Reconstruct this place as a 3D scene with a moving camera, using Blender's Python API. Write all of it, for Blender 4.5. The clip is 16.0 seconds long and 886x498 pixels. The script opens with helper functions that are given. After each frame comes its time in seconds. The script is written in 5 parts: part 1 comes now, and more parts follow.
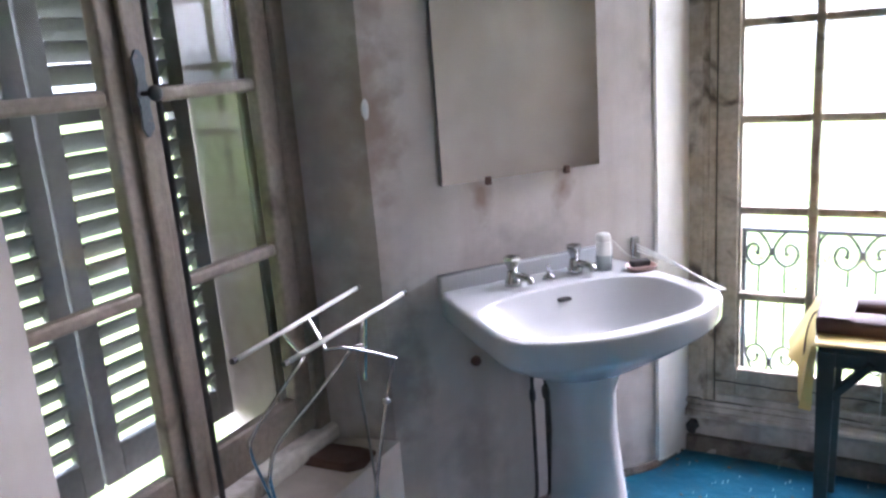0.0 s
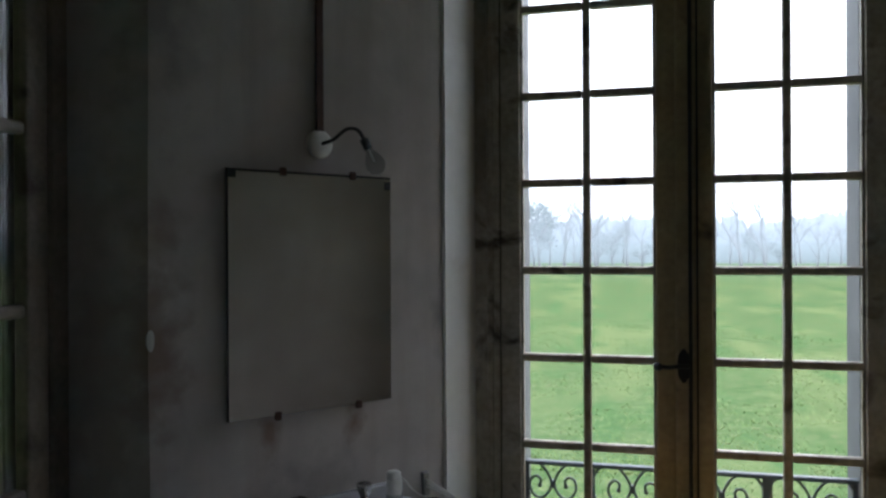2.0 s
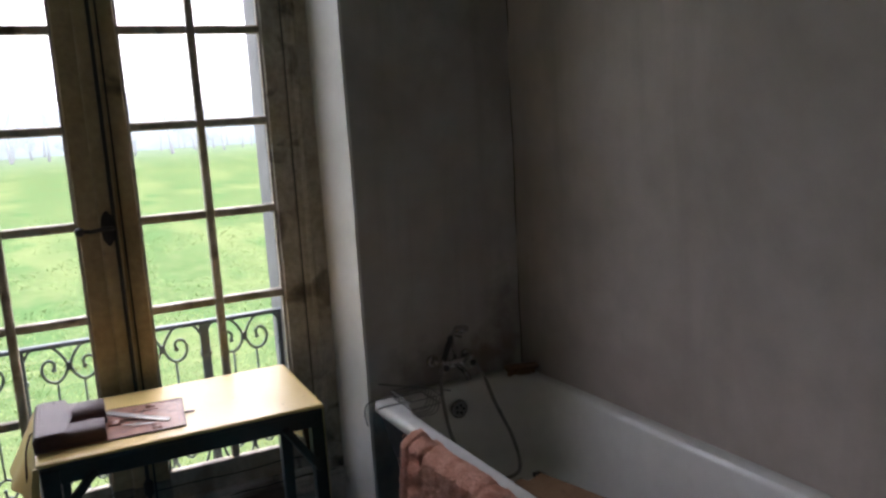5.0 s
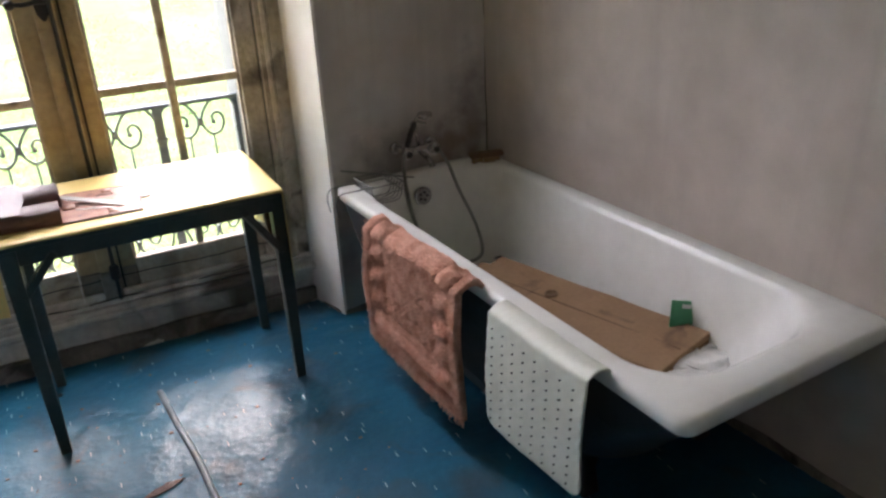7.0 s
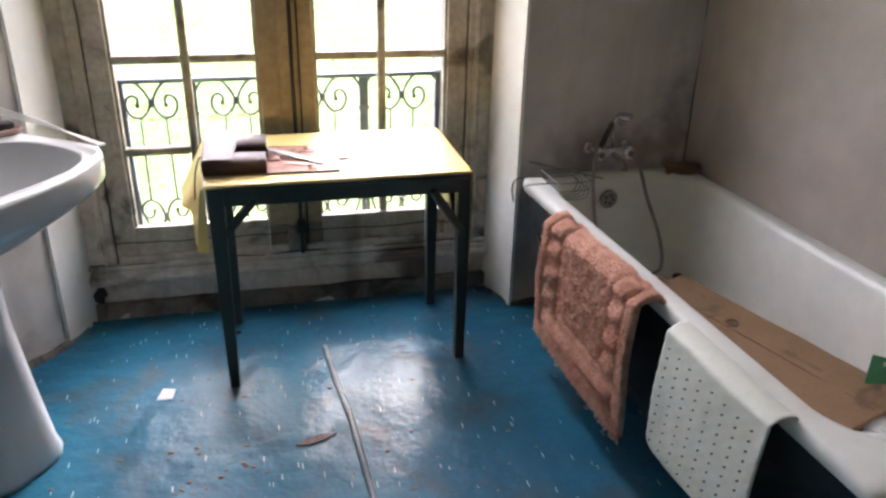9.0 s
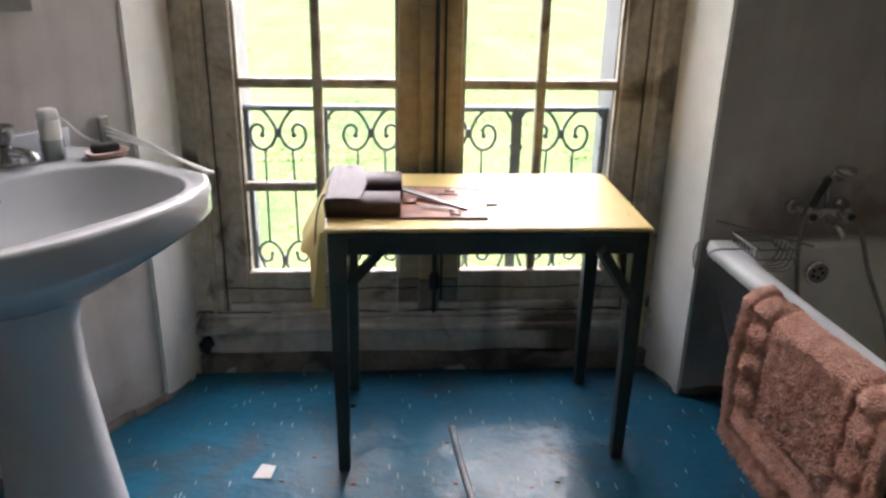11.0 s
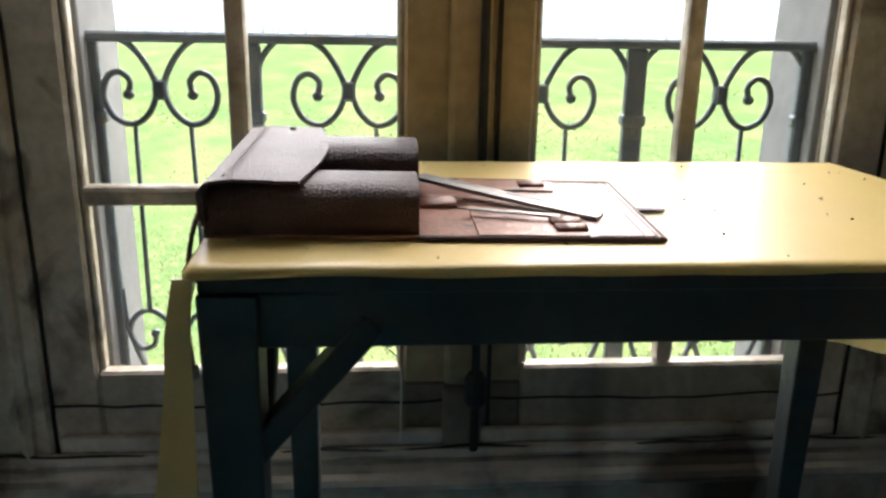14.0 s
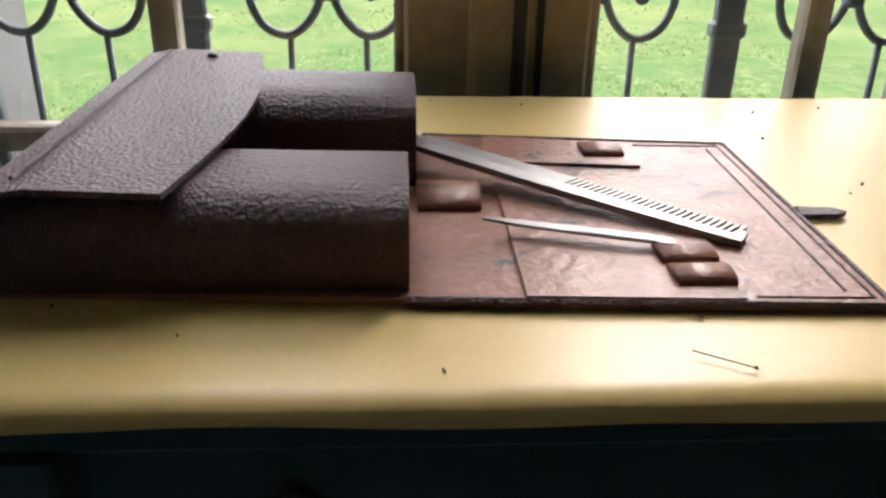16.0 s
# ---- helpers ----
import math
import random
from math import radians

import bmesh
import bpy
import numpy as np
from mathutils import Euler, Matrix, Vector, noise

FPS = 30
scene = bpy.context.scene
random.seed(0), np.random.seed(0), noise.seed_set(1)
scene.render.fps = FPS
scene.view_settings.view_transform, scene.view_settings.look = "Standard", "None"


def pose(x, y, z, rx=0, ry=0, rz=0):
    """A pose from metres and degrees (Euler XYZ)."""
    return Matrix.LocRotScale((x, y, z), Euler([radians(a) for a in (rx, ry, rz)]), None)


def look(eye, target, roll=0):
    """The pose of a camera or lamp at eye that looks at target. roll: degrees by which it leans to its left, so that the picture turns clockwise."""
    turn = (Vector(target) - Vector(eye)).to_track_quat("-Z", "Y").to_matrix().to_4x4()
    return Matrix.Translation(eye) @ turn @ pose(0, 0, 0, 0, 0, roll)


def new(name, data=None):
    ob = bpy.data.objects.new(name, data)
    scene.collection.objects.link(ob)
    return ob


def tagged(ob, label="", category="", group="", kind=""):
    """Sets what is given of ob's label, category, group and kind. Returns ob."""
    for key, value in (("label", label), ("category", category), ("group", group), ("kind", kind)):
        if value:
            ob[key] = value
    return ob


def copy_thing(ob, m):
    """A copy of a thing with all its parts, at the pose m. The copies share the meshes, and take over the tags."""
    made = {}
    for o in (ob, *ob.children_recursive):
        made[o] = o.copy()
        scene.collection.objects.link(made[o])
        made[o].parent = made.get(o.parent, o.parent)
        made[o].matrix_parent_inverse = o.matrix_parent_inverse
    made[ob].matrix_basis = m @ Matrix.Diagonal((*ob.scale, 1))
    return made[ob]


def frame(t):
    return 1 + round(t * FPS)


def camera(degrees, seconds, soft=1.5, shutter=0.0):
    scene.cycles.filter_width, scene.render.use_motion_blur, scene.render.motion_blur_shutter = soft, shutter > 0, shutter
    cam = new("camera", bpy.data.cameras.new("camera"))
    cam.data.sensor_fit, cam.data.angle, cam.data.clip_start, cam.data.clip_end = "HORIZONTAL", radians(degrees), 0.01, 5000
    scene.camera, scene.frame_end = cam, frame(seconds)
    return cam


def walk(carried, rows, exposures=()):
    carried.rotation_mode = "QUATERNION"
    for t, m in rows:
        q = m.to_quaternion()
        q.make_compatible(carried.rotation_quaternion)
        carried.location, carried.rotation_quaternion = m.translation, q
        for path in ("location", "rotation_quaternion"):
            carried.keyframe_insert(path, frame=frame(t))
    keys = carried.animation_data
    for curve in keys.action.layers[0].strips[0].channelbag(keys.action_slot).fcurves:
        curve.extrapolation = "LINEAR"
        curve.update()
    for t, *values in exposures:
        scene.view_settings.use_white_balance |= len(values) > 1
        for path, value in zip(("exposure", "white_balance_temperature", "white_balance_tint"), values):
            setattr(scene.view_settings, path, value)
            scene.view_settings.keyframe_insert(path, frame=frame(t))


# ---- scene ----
cam = camera(59.4, 16.0, 2.6)

# ---- camera and walk ----
PATH = [
    (0.0, pose(-0.151, -2.924, 1.591, 75.97, 4.24, 28.93)),
    (0.5, pose(-0.167, -2.917, 1.619, 78.49, 3.85, 26.15)),
    (1.0, pose(-0.164, -2.906, 1.653, 82.21, 2.56, 23.34)),
    (1.5, pose(-0.158, -2.906, 1.691, 86.30, 1.27, 19.31)),
    (2.0, pose(-0.160, -2.916, 1.707, 89.92, 0.29, 14.10)),
    (2.5, pose(-0.149, -2.937, 1.713, 93.42, -0.08, 8.26)),
    (3.0, pose(-0.112, -2.957, 1.708, 92.96, 0.54, 1.73)),
    (3.5, pose(-0.110, -2.950, 1.686, 89.59, 1.48, -6.65)),
    (4.0, pose(-0.121, -2.934, 1.609, 87.22, 2.10, -15.85)),
    (4.5, pose(-0.108, -2.911, 1.594, 83.86, 2.53, -23.33)),
    (4.6, pose(-0.116, -2.919, 1.599, 83.23, 2.44, -24.42)),
    (7.0, pose(-0.058, -2.900, 1.533, 65.48, 2.64, -27.77)),
    (7.5, pose(-0.051, -2.893, 1.523, 63.35, 1.55, -27.60)),
    (8.0, pose(-0.073, -2.871, 1.520, 63.71, -0.27, -24.45)),
    (8.5, pose(-0.098, -2.853, 1.521, 64.23, -1.19, -19.26)),
    (9.0, pose(-0.114, -2.847, 1.520, 65.13, -1.24, -13.40)),
    (9.5, pose(-0.123, -2.845, 1.517, 66.21, -1.33, -7.88)),
    (10.0, pose(-0.123, -2.802, 1.502, 67.26, -1.11, -3.19)),
    (12.5, pose(-0.120, -1.601, 1.060, 70.40, -1.01, -4.55)),
    (13.0, pose(-0.125, -1.446, 0.998, 71.00, -0.97, -4.35)),
    (13.5, pose(-0.128, -1.312, 0.940, 71.90, -0.96, -4.50)),
    (14.0, pose(-0.130, -1.199, 0.899, 74.00, -0.92, -4.30)),
    (14.5, pose(-0.130, -1.097, 0.886, 75.60, -0.90, -4.00)),
    (15.0, pose(-0.125, -1.004, 0.888, 73.80, -1.02, -4.20)),
    (15.5, pose(-0.112, -0.917, 0.886, 69.00, -1.12, -4.20)),
    (16.0, pose(-0.102, -0.846, 0.882, 66.10, -1.07, -2.95)),
]
EXPOSURES = [
    (0.0, 4.1, 5750, 30), (0.5, 3.75, 5800, 29), (1.0, 3.3, 5750, 29), (1.5, 2.3, 5720, 27), (2.0, 1.35, 5700, 17), (2.5, 0.78, 5600, 14), (3.5, 0.82, 5560, 14), (4.0, 1.12, 5850, 19), (4.5, 1.62, 6020, 25),
    (7.0, 3.42, 6450, 24), (7.5, 3.6, 6480, 24), (8.0, 3.68, 6500, 24), (9.0, 3.65, 6400, 25), (10.0, 3.4, 6250, 26), (12.5, 2.65, 6650, 19), (14.0, 2.5, 6550, 17), (16.0, 2.0, 6450, 20)]
walk(cam, PATH, EXPOSURES)

# ---- world and sun: a white overcast day ----
world = bpy.data.worlds.new("overcast_sky")
scene.world = world
world.use_nodes = True
wn, wl = world.node_tree.nodes, world.node_tree.links
wn.clear()
sky = wn.new("ShaderNodeTexSky")
sky.sky_type = "NISHITA"
sky.sun_disc = False
sky.sun_elevation, sky.sun_rotation = radians(35), radians(20)
sky.dust_density = 6.0
cloud = wn.new("ShaderNodeMixRGB")
cloud.inputs[0].default_value = 0.75
cloud.inputs[2].default_value = (13.0, 13.6, 14.2, 1)
wl.new(sky.outputs[0], cloud.inputs[1])
bg = wn.new("ShaderNodeBackground")
bg.inputs[1].default_value = 0.12
wl.new(cloud.outputs[0], bg.inputs[0])
wo = wn.new("ShaderNodeOutputWorld")
wl.new(bg.outputs[0], wo.inputs[0])
sun = new("sun", bpy.data.lights.new("sun", "SUN"))
sun.data.energy, sun.data.angle, sun.data.color = 0.5, radians(25), (1.0, 0.97, 0.93)
sun.matrix_world = look((10, 28, 22), (0, 0, 0))
# lamp added unseen above the tall window, brightening the room like high sky
for where, towards, w, h, power in (((0.0, 0.95, 3.75), (0.0, -0.7, 1.0), 1.6, 1.3, 10),):
    sl = new("added_sky_fill", bpy.data.lights.new("added_sky_fill", "AREA"))
    sl.data.shape, sl.data.size, sl.data.size_y, sl.data.energy, sl.data.color = "RECTANGLE", w, h, power, (0.93, 0.96, 1.0)
    sl.matrix_world = look(where, towards)


# ---- materials ----
def mat(name, base, rough=0.6, metal=0.0, second=None, scale=6.0, amount=0.5, grain=60.0, bump=0.15, stain=None, stain_scale=2.0, stain_cut=(0.55, 0.75), spec=0.5, detail=6.0, streak=None):
    """A surface with two scales of variation, fine relief and, where given, stains of their own shape."""
    m = bpy.data.materials.new(name)
    m.use_nodes = True
    nd, ln = m.node_tree.nodes, m.node_tree.links
    p = nd["Principled BSDF"]
    p.inputs["Metallic"].default_value = metal
    p.inputs["Specular IOR Level"].default_value = spec
    co = nd.new("ShaderNodeTexCoord")
    n1 = nd.new("ShaderNodeTexNoise")
    n1.inputs["Scale"].default_value, n1.inputs["Detail"].default_value = scale, detail
    n2 = nd.new("ShaderNodeTexNoise")
    n2.inputs["Scale"].default_value, n2.inputs["Detail"].default_value = grain, 4
    ln.new(co.outputs["Object"], n1.inputs["Vector"])
    ln.new(co.outputs["Object"], n2.inputs["Vector"])
    r1 = nd.new("ShaderNodeValToRGB")
    r1.color_ramp.elements[0].position, r1.color_ramp.elements[1].position = 0.3, 0.7
    r1.color_ramp.elements[0].color = (*base, 1)
    r1.color_ramp.elements[1].color = (*(second or [c * 0.8 for c in base]), 1)
    ln.new(n1.outputs["Fac"], r1.inputs["Fac"])
    mx = nd.new("ShaderNodeMixRGB")
    mx.blend_type = "MULTIPLY"
    mx.inputs[0].default_value = amount
    r2 = nd.new("ShaderNodeValToRGB")
    r2.color_ramp.elements[0].position, r2.color_ramp.elements[1].position = 0.3, 0.65
    r2.color_ramp.elements[0].color = (0.65, 0.64, 0.62, 1)
    ln.new(n2.outputs["Fac"], r2.inputs["Fac"])
    ln.new(r1.outputs[0], mx.inputs[1])
    ln.new(r2.outputs[0], mx.inputs[2])
    col = mx.outputs[0]
    if stain:
        n3 = nd.new("ShaderNodeTexNoise")
        n3.inputs["Scale"].default_value, n3.inputs["Detail"].default_value, n3.inputs["Distortion"].default_value = stain_scale, 8, 0.8
        ln.new(co.outputs["Object"], n3.inputs["Vector"])
        r3 = nd.new("ShaderNodeValToRGB")
        r3.color_ramp.elements[0].position, r3.color_ramp.elements[1].position = stain_cut
        r3.color_ramp.elements[0].color, r3.color_ramp.elements[1].color = (0, 0, 0, 1), (1, 1, 1, 1)
        ln.new(n3.outputs["Fac"], r3.inputs["Fac"])
        m3 = nd.new("ShaderNodeMixRGB")
        m3.inputs[2].default_value = (*stain, 1)
        ln.new(r3.outputs[0], m3.inputs[0])
        ln.new(col, m3.inputs[1])
        col = m3.outputs[0]
    if streak:
        # drips and runs, stretched downwards
        sm = nd.new("ShaderNodeMapping")
        sm.inputs["Scale"].default_value = (7, 7, 0.55)
        ln.new(co.outputs["Object"], sm.inputs["Vector"])
        n4 = nd.new("ShaderNodeTexNoise")
        n4.inputs["Scale"].default_value, n4.inputs["Detail"].default_value, n4.inputs["Distortion"].default_value = 1.0, 7, 0.4
        ln.new(sm.outputs[0], n4.inputs["Vector"])
        r4 = nd.new("ShaderNodeValToRGB")
        r4.color_ramp.elements[0].position, r4.color_ramp.elements[1].position = 0.52, 0.78
        r4.color_ramp.elements[0].color, r4.color_ramp.elements[1].color = (0, 0, 0, 1), (0.75, 0.75, 0.75, 1)
        ln.new(n4.outputs["Fac"], r4.inputs["Fac"])
        m4 = nd.new("ShaderNodeMixRGB")
        m4.inputs[2].default_value = (*streak, 1)
        ln.new(r4.outputs[0], m4.inputs[0])
        ln.new(col, m4.inputs[1])
        col = m4.outputs[0]
    ln.new(col, p.inputs["Base Color"])
    rr = nd.new("ShaderNodeMapRange")
    rr.inputs["To Min"].default_value, rr.inputs["To Max"].default_value = max(0.02, rough - 0.08), min(1, rough + 0.1)
    ln.new(n1.outputs["Fac"], rr.inputs["Value"])
    ln.new(rr.outputs[0], p.inputs["Roughness"])
    if bump:
        b = nd.new("ShaderNodeBump")
        b.inputs["Strength"].default_value, b.inputs["Distance"].default_value = bump, 0.01
        ln.new(n2.outputs["Fac"], b.inputs["Height"])
        ln.new(b.outputs[0], p.inputs["Normal"])
    return m


PLASTER = mat("plaster", (0.60, 0.56, 0.52), 0.85, second=(0.50, 0.45, 0.41), scale=1.6, grain=9, amount=0.35, bump=0.25, stain=(0.36, 0.31, 0.275), stain_scale=1.3, stain_cut=(0.52, 0.82), spec=0.2, streak=(0.38, 0.325, 0.285))
GRIMY = mat("grimy_plaster", (0.54, 0.475, 0.42), 0.85, second=(0.43, 0.37, 0.32), scale=1.4, grain=8, amount=0.35, bump=0.25, stain=(0.32, 0.27, 0.235), stain_scale=1.0, stain_cut=(0.55, 0.85), spec=0.2, streak=(0.35, 0.30, 0.265))
LINING = mat("dull_lining_paint", (0.40, 0.345, 0.30), 0.7, second=(0.32, 0.27, 0.235), scale=3, grain=25, amount=0.4, bump=0.2)
REVEAL = mat("white_reveal_paint", (0.84, 0.81, 0.76), 0.42, second=(0.78, 0.745, 0.69), scale=2.4, grain=14, amount=0.2, bump=0.2, stain=(0.52, 0.46, 0.38), stain_scale=3, stain_cut=(0.64, 0.84), spec=0.5, streak=(0.62, 0.57, 0.50))
SKIRT = mat("dirty_cement", (0.26, 0.23, 0.20), 0.9, second=(0.14, 0.12, 0.10), scale=9, grain=50, amount=0.6, bump=0.5, stain=(0.06, 0.05, 0.04), stain_scale=8, stain_cut=(0.5, 0.65))
CEILING = mat("ceiling_plaster", (0.75, 0.74, 0.72), 0.9, scale=1.2, grain=10, amount=0.3, spec=0.2)
OLD_PAINT = mat("old_window_paint", (0.56, 0.50, 0.41), 0.55, second=(0.41, 0.345, 0.25), scale=9, grain=45, amount=0.7, bump=0.5, streak=(0.17, 0.13, 0.09), stain=(0.09, 0.07, 0.05), stain_scale=6, stain_cut=(0.56, 0.68))
OCHRE = mat("ochre_varnish", (0.48, 0.37, 0.205), 0.5, second=(0.37, 0.28, 0.15), scale=7, grain=40, amount=0.6, bump=0.35, streak=(0.15, 0.10, 0.05), stain=(0.10, 0.07, 0.04), stain_scale=5, stain_cut=(0.60, 0.72))
BROWN_PAINT = mat("brown_window_paint", (0.27, 0.22, 0.17), 0.5, second=(0.19, 0.145, 0.11), scale=6, grain=50, amount=0.6, bump=0.35, stain=(0.08, 0.05, 0.04), stain_scale=5, stain_cut=(0.58, 0.72))
PLINTH = mat("dirty_plinth_paint", (0.62, 0.58, 0.51), 0.7, second=(0.48, 0.43, 0.37), scale=5, grain=30, amount=0.6, bump=0.4, stain=(0.10, 0.075, 0.055), stain_scale=3.2, stain_cut=(0.54, 0.66), streak=(0.16, 0.12, 0.09))
OUTER = mat("weathered_jamb", (0.20, 0.197, 0.194), 0.8, scale=4, grain=40)
CERAMIC = mat("white_ceramic", (0.58, 0.59, 0.60), 0.12, second=(0.53, 0.54, 0.55), scale=4, grain=20, amount=0.06, bump=0.0)
ENAMEL = mat("tub_enamel", (0.80, 0.79, 0.75), 0.2, second=(0.72, 0.70, 0.65), scale=3, grain=18, amount=0.15, bump=0.0, stain=(0.5, 0.43, 0.33), stain_scale=3, stain_cut=(0.62, 0.9))
BLACK = mat("black_tub_paint", (0.012, 0.012, 0.014), 0.6, scale=6, grain=40)
CHROME = mat("worn_chrome", (0.62, 0.62, 0.63), 0.16, 1.0, second=(0.5, 0.5, 0.5), scale=20, grain=90, amount=0.3, bump=0.02)
STEEL = mat("dull_steel", (0.32, 0.315, 0.30), 0.5, 1.0, scale=30, grain=120, amount=0.3, bump=0.03)
IRON = mat("painted_iron", (0.075, 0.095, 0.11), 0.5, second=(0.10, 0.12, 0.135), scale=30, grain=120, bump=0.3, stain=(0.16, 0.12, 0.09), stain_scale=25, stain_cut=(0.62, 0.75))
TABLE_PAINT = mat("dark_green_paint", (0.048, 0.056, 0.050), 0.5, second=(0.034, 0.041, 0.037), scale=6, grain=50, bump=0.15, stain=(0.10, 0.085, 0.06), stain_scale=16, stain_cut=(0.70, 0.8))
OILCLOTH = mat("yellow_oilcloth", (0.72, 0.53, 0.19), 0.40, second=(0.68, 0.50, 0.18), scale=3, grain=300, amount=0.12, bump=0.03, spec=0.5)
LEATHER = mat("brown_leather", (0.115, 0.050, 0.050), 0.40, second=(0.075, 0.036, 0.034), scale=9, grain=420, amount=0.5, bump=0.6, spec=0.65)
LEATHER_IN = mat("inner_leather", (0.36, 0.16, 0.098), 0.42, second=(0.26, 0.105, 0.066), scale=30, grain=160, amount=0.6, bump=0.2, stain=(0.06, 0.028, 0.02), stain_scale=30, stain_cut=(0.60, 0.72))
RUG = mat("pink_pile", (0.82, 0.46, 0.34), 0.95, second=(0.60, 0.28, 0.19), scale=26, grain=160, amount=0.7, bump=1.0, spec=0.1)
RUBBER = mat("ivory_rubber", (0.66, 0.66, 0.57), 0.5, second=(0.60, 0.60, 0.51), scale=9, grain=60, amount=0.15, bump=0.05)
CARD = mat("brown_cardboard", (0.33, 0.20, 0.11), 0.85, second=(0.28, 0.165, 0.09), scale=8, grain=70, amount=0.3, bump=0.1, stain=(0.15, 0.09, 0.055), stain_scale=7, stain_cut=(0.62, 0.72))
WOOD = mat("brown_wood", (0.22, 0.12, 0.06), 0.6, second=(0.14, 0.075, 0.04), scale=18, grain=90, bump=0.3)
RUST_WOOD = mat("red_brown_wood", (0.10, 0.045, 0.028), 0.6, second=(0.07, 0.03, 0.02), scale=14, grain=80, bump=0.3)
DARK = mat("dark_iron", (0.02, 0.018, 0.017), 0.5, scale=20, grain=100, bump=0.2)
PIPE = mat("tarred_pipe", (0.018, 0.015, 0.016), 0.55, scale=30, grain=90, bump=0.3, stain=(0.12, 0.06, 0.04), stain_scale=20)
WHITE_PLASTIC = mat("white_plastic", (0.78, 0.77, 0.72), 0.35, scale=20, grain=60, amount=0.08, bump=0.0)
GREEN_CARD = mat("green_card", (0.06, 0.30, 0.14), 0.6, scale=20, grain=60, amount=0.2, bump=0.0)
PAPER = mat("white_paper", (0.78, 0.77, 0.74), 0.7, scale=20, grain=60, amount=0.15, bump=0.05)
SHUTTER = mat("grey_shutter_paint", (0.20, 0.20, 0.19), 0.7, second=(0.15, 0.15, 0.145), scale=7, grain=50, bump=0.3)
BARK = mat("bark", (0.20, 0.185, 0.17), 0.9, second=(0.14, 0.13, 0.12), scale=3, grain=20)
TWIG = mat("bare_twigs", (0.24, 0.21, 0.21), 0.9, scale=1, grain=5)
NEEDLE = mat("evergreen_leaves", (0.12, 0.15, 0.11), 0.8, second=(0.08, 0.11, 0.08), scale=1, grain=6)
GRASS = mat("meadow_grass", (0.078, 0.134, 0.046), 0.9, second=(0.125, 0.172, 0.070), scale=2.2, grain=26, amount=0.85, bump=0.9, stain=(0.185, 0.195, 0.095), stain_scale=7, stain_cut=(0.52, 0.74), spec=0.0, detail=10)
def broad_patches(m, scale, tone, low, high):
    """Lays wide soft patches of a second tone over a material."""
    nd, ln = m.node_tree.nodes, m.node_tree.links
    p = nd["Principled BSDF"]
    src = p.inputs["Base Color"].links[0].from_socket
    co, mp, tn, rp, mx = (nd.new("ShaderNode" + k) for k in ("TexCoord", "Mapping", "TexNoise", "ValToRGB", "MixRGB"))
    mp.inputs["Scale"].default_value = scale
    tn.inputs["Scale"].default_value, tn.inputs["Detail"].default_value = 1.0, 8
    rp.color_ramp.elements[0].position, rp.color_ramp.elements[1].position = low, high
    rp.color_ramp.elements[0].color, rp.color_ramp.elements[1].color = (0, 0, 0, 1), (0.8, 0.8, 0.8, 1)
    mx.inputs[2].default_value = (*tone, 1)
    ln.new(co.outputs["Object"], mp.inputs["Vector"])
    ln.new(mp.outputs[0], tn.inputs["Vector"])
    ln.new(tn.outputs["Fac"], rp.inputs["Fac"])
    ln.new(rp.outputs[0], mx.inputs[0])
    ln.new(src, mx.inputs[1])
    ln.new(mx.outputs[0], p.inputs["Base Color"])


broad_patches(GRASS, (0.45, 0.16, 1.0), (0.150, 0.178, 0.072), 0.48, 0.62)
broad_patches(GRASS, (0.9, 0.35, 1.0), (0.070, 0.128, 0.046), 0.52, 0.66)
BLADE = mat("grass_blades", (0.20, 0.30, 0.10), 0.8, second=(0.30, 0.34, 0.15), scale=3, grain=30, bump=0.0, spec=0.0)


def blotches(name, source, spots):
    """A copy of a material with ragged brown blotches at given places: (centre, radius, stretch up, tone, strength)."""
    m = source.copy()
    m.name = name
    nd, ln = m.node_tree.nodes, m.node_tree.links
    p = nd["Principled BSDF"]
    col = p.inputs["Base Color"].links[0].from_socket
    co = nd.new("ShaderNodeTexCoord")
    tn = nd.new("ShaderNodeTexNoise")
    tn.inputs["Scale"].default_value, tn.inputs["Detail"].default_value = 14, 8
    ln.new(co.outputs["Object"], tn.inputs["Vector"])
    for centre, radius, stretch, tone, strength in spots:
        mp = nd.new("ShaderNodeMapping")
        mp.vector_type = "POINT"
        k = (1 / radius, 1 / radius, 1 / (radius * stretch))
        mp.inputs["Scale"].default_value = k
        mp.inputs["Location"].default_value = [-c * f for c, f in zip(centre, k)]
        ln.new(co.outputs["Object"], mp.inputs["Vector"])
        le = nd.new("ShaderNodeVectorMath")
        le.operation = "LENGTH"
        ln.new(mp.outputs[0], le.inputs[0])
        ad = nd.new("ShaderNodeMath")
        ad.operation = "MULTIPLY_ADD"
        ad.inputs[1].default_value = 1.9
        ln.new(tn.outputs["Fac"], ad.inputs[0])
        ln.new(le.outputs["Value"], ad.inputs[2])
        rg_ = nd.new("ShaderNodeMapRange")
        rg_.inputs["From Min"].default_value, rg_.inputs["From Max"].default_value = 1.05, 1.95
        rg_.inputs["To Min"].default_value, rg_.inputs["To Max"].default_value = strength, 0.0
        ln.new(ad.outputs[0], rg_.inputs["Value"])
        mx = nd.new("ShaderNodeMixRGB")
        mx.inputs[2].default_value = (*tone, 1)
        ln.new(rg_.outputs[0], mx.inputs[0])
        ln.new(col, mx.inputs[1])
        col = mx.outputs[0]
    ln.new(col, p.inputs["Base Color"])
    return m


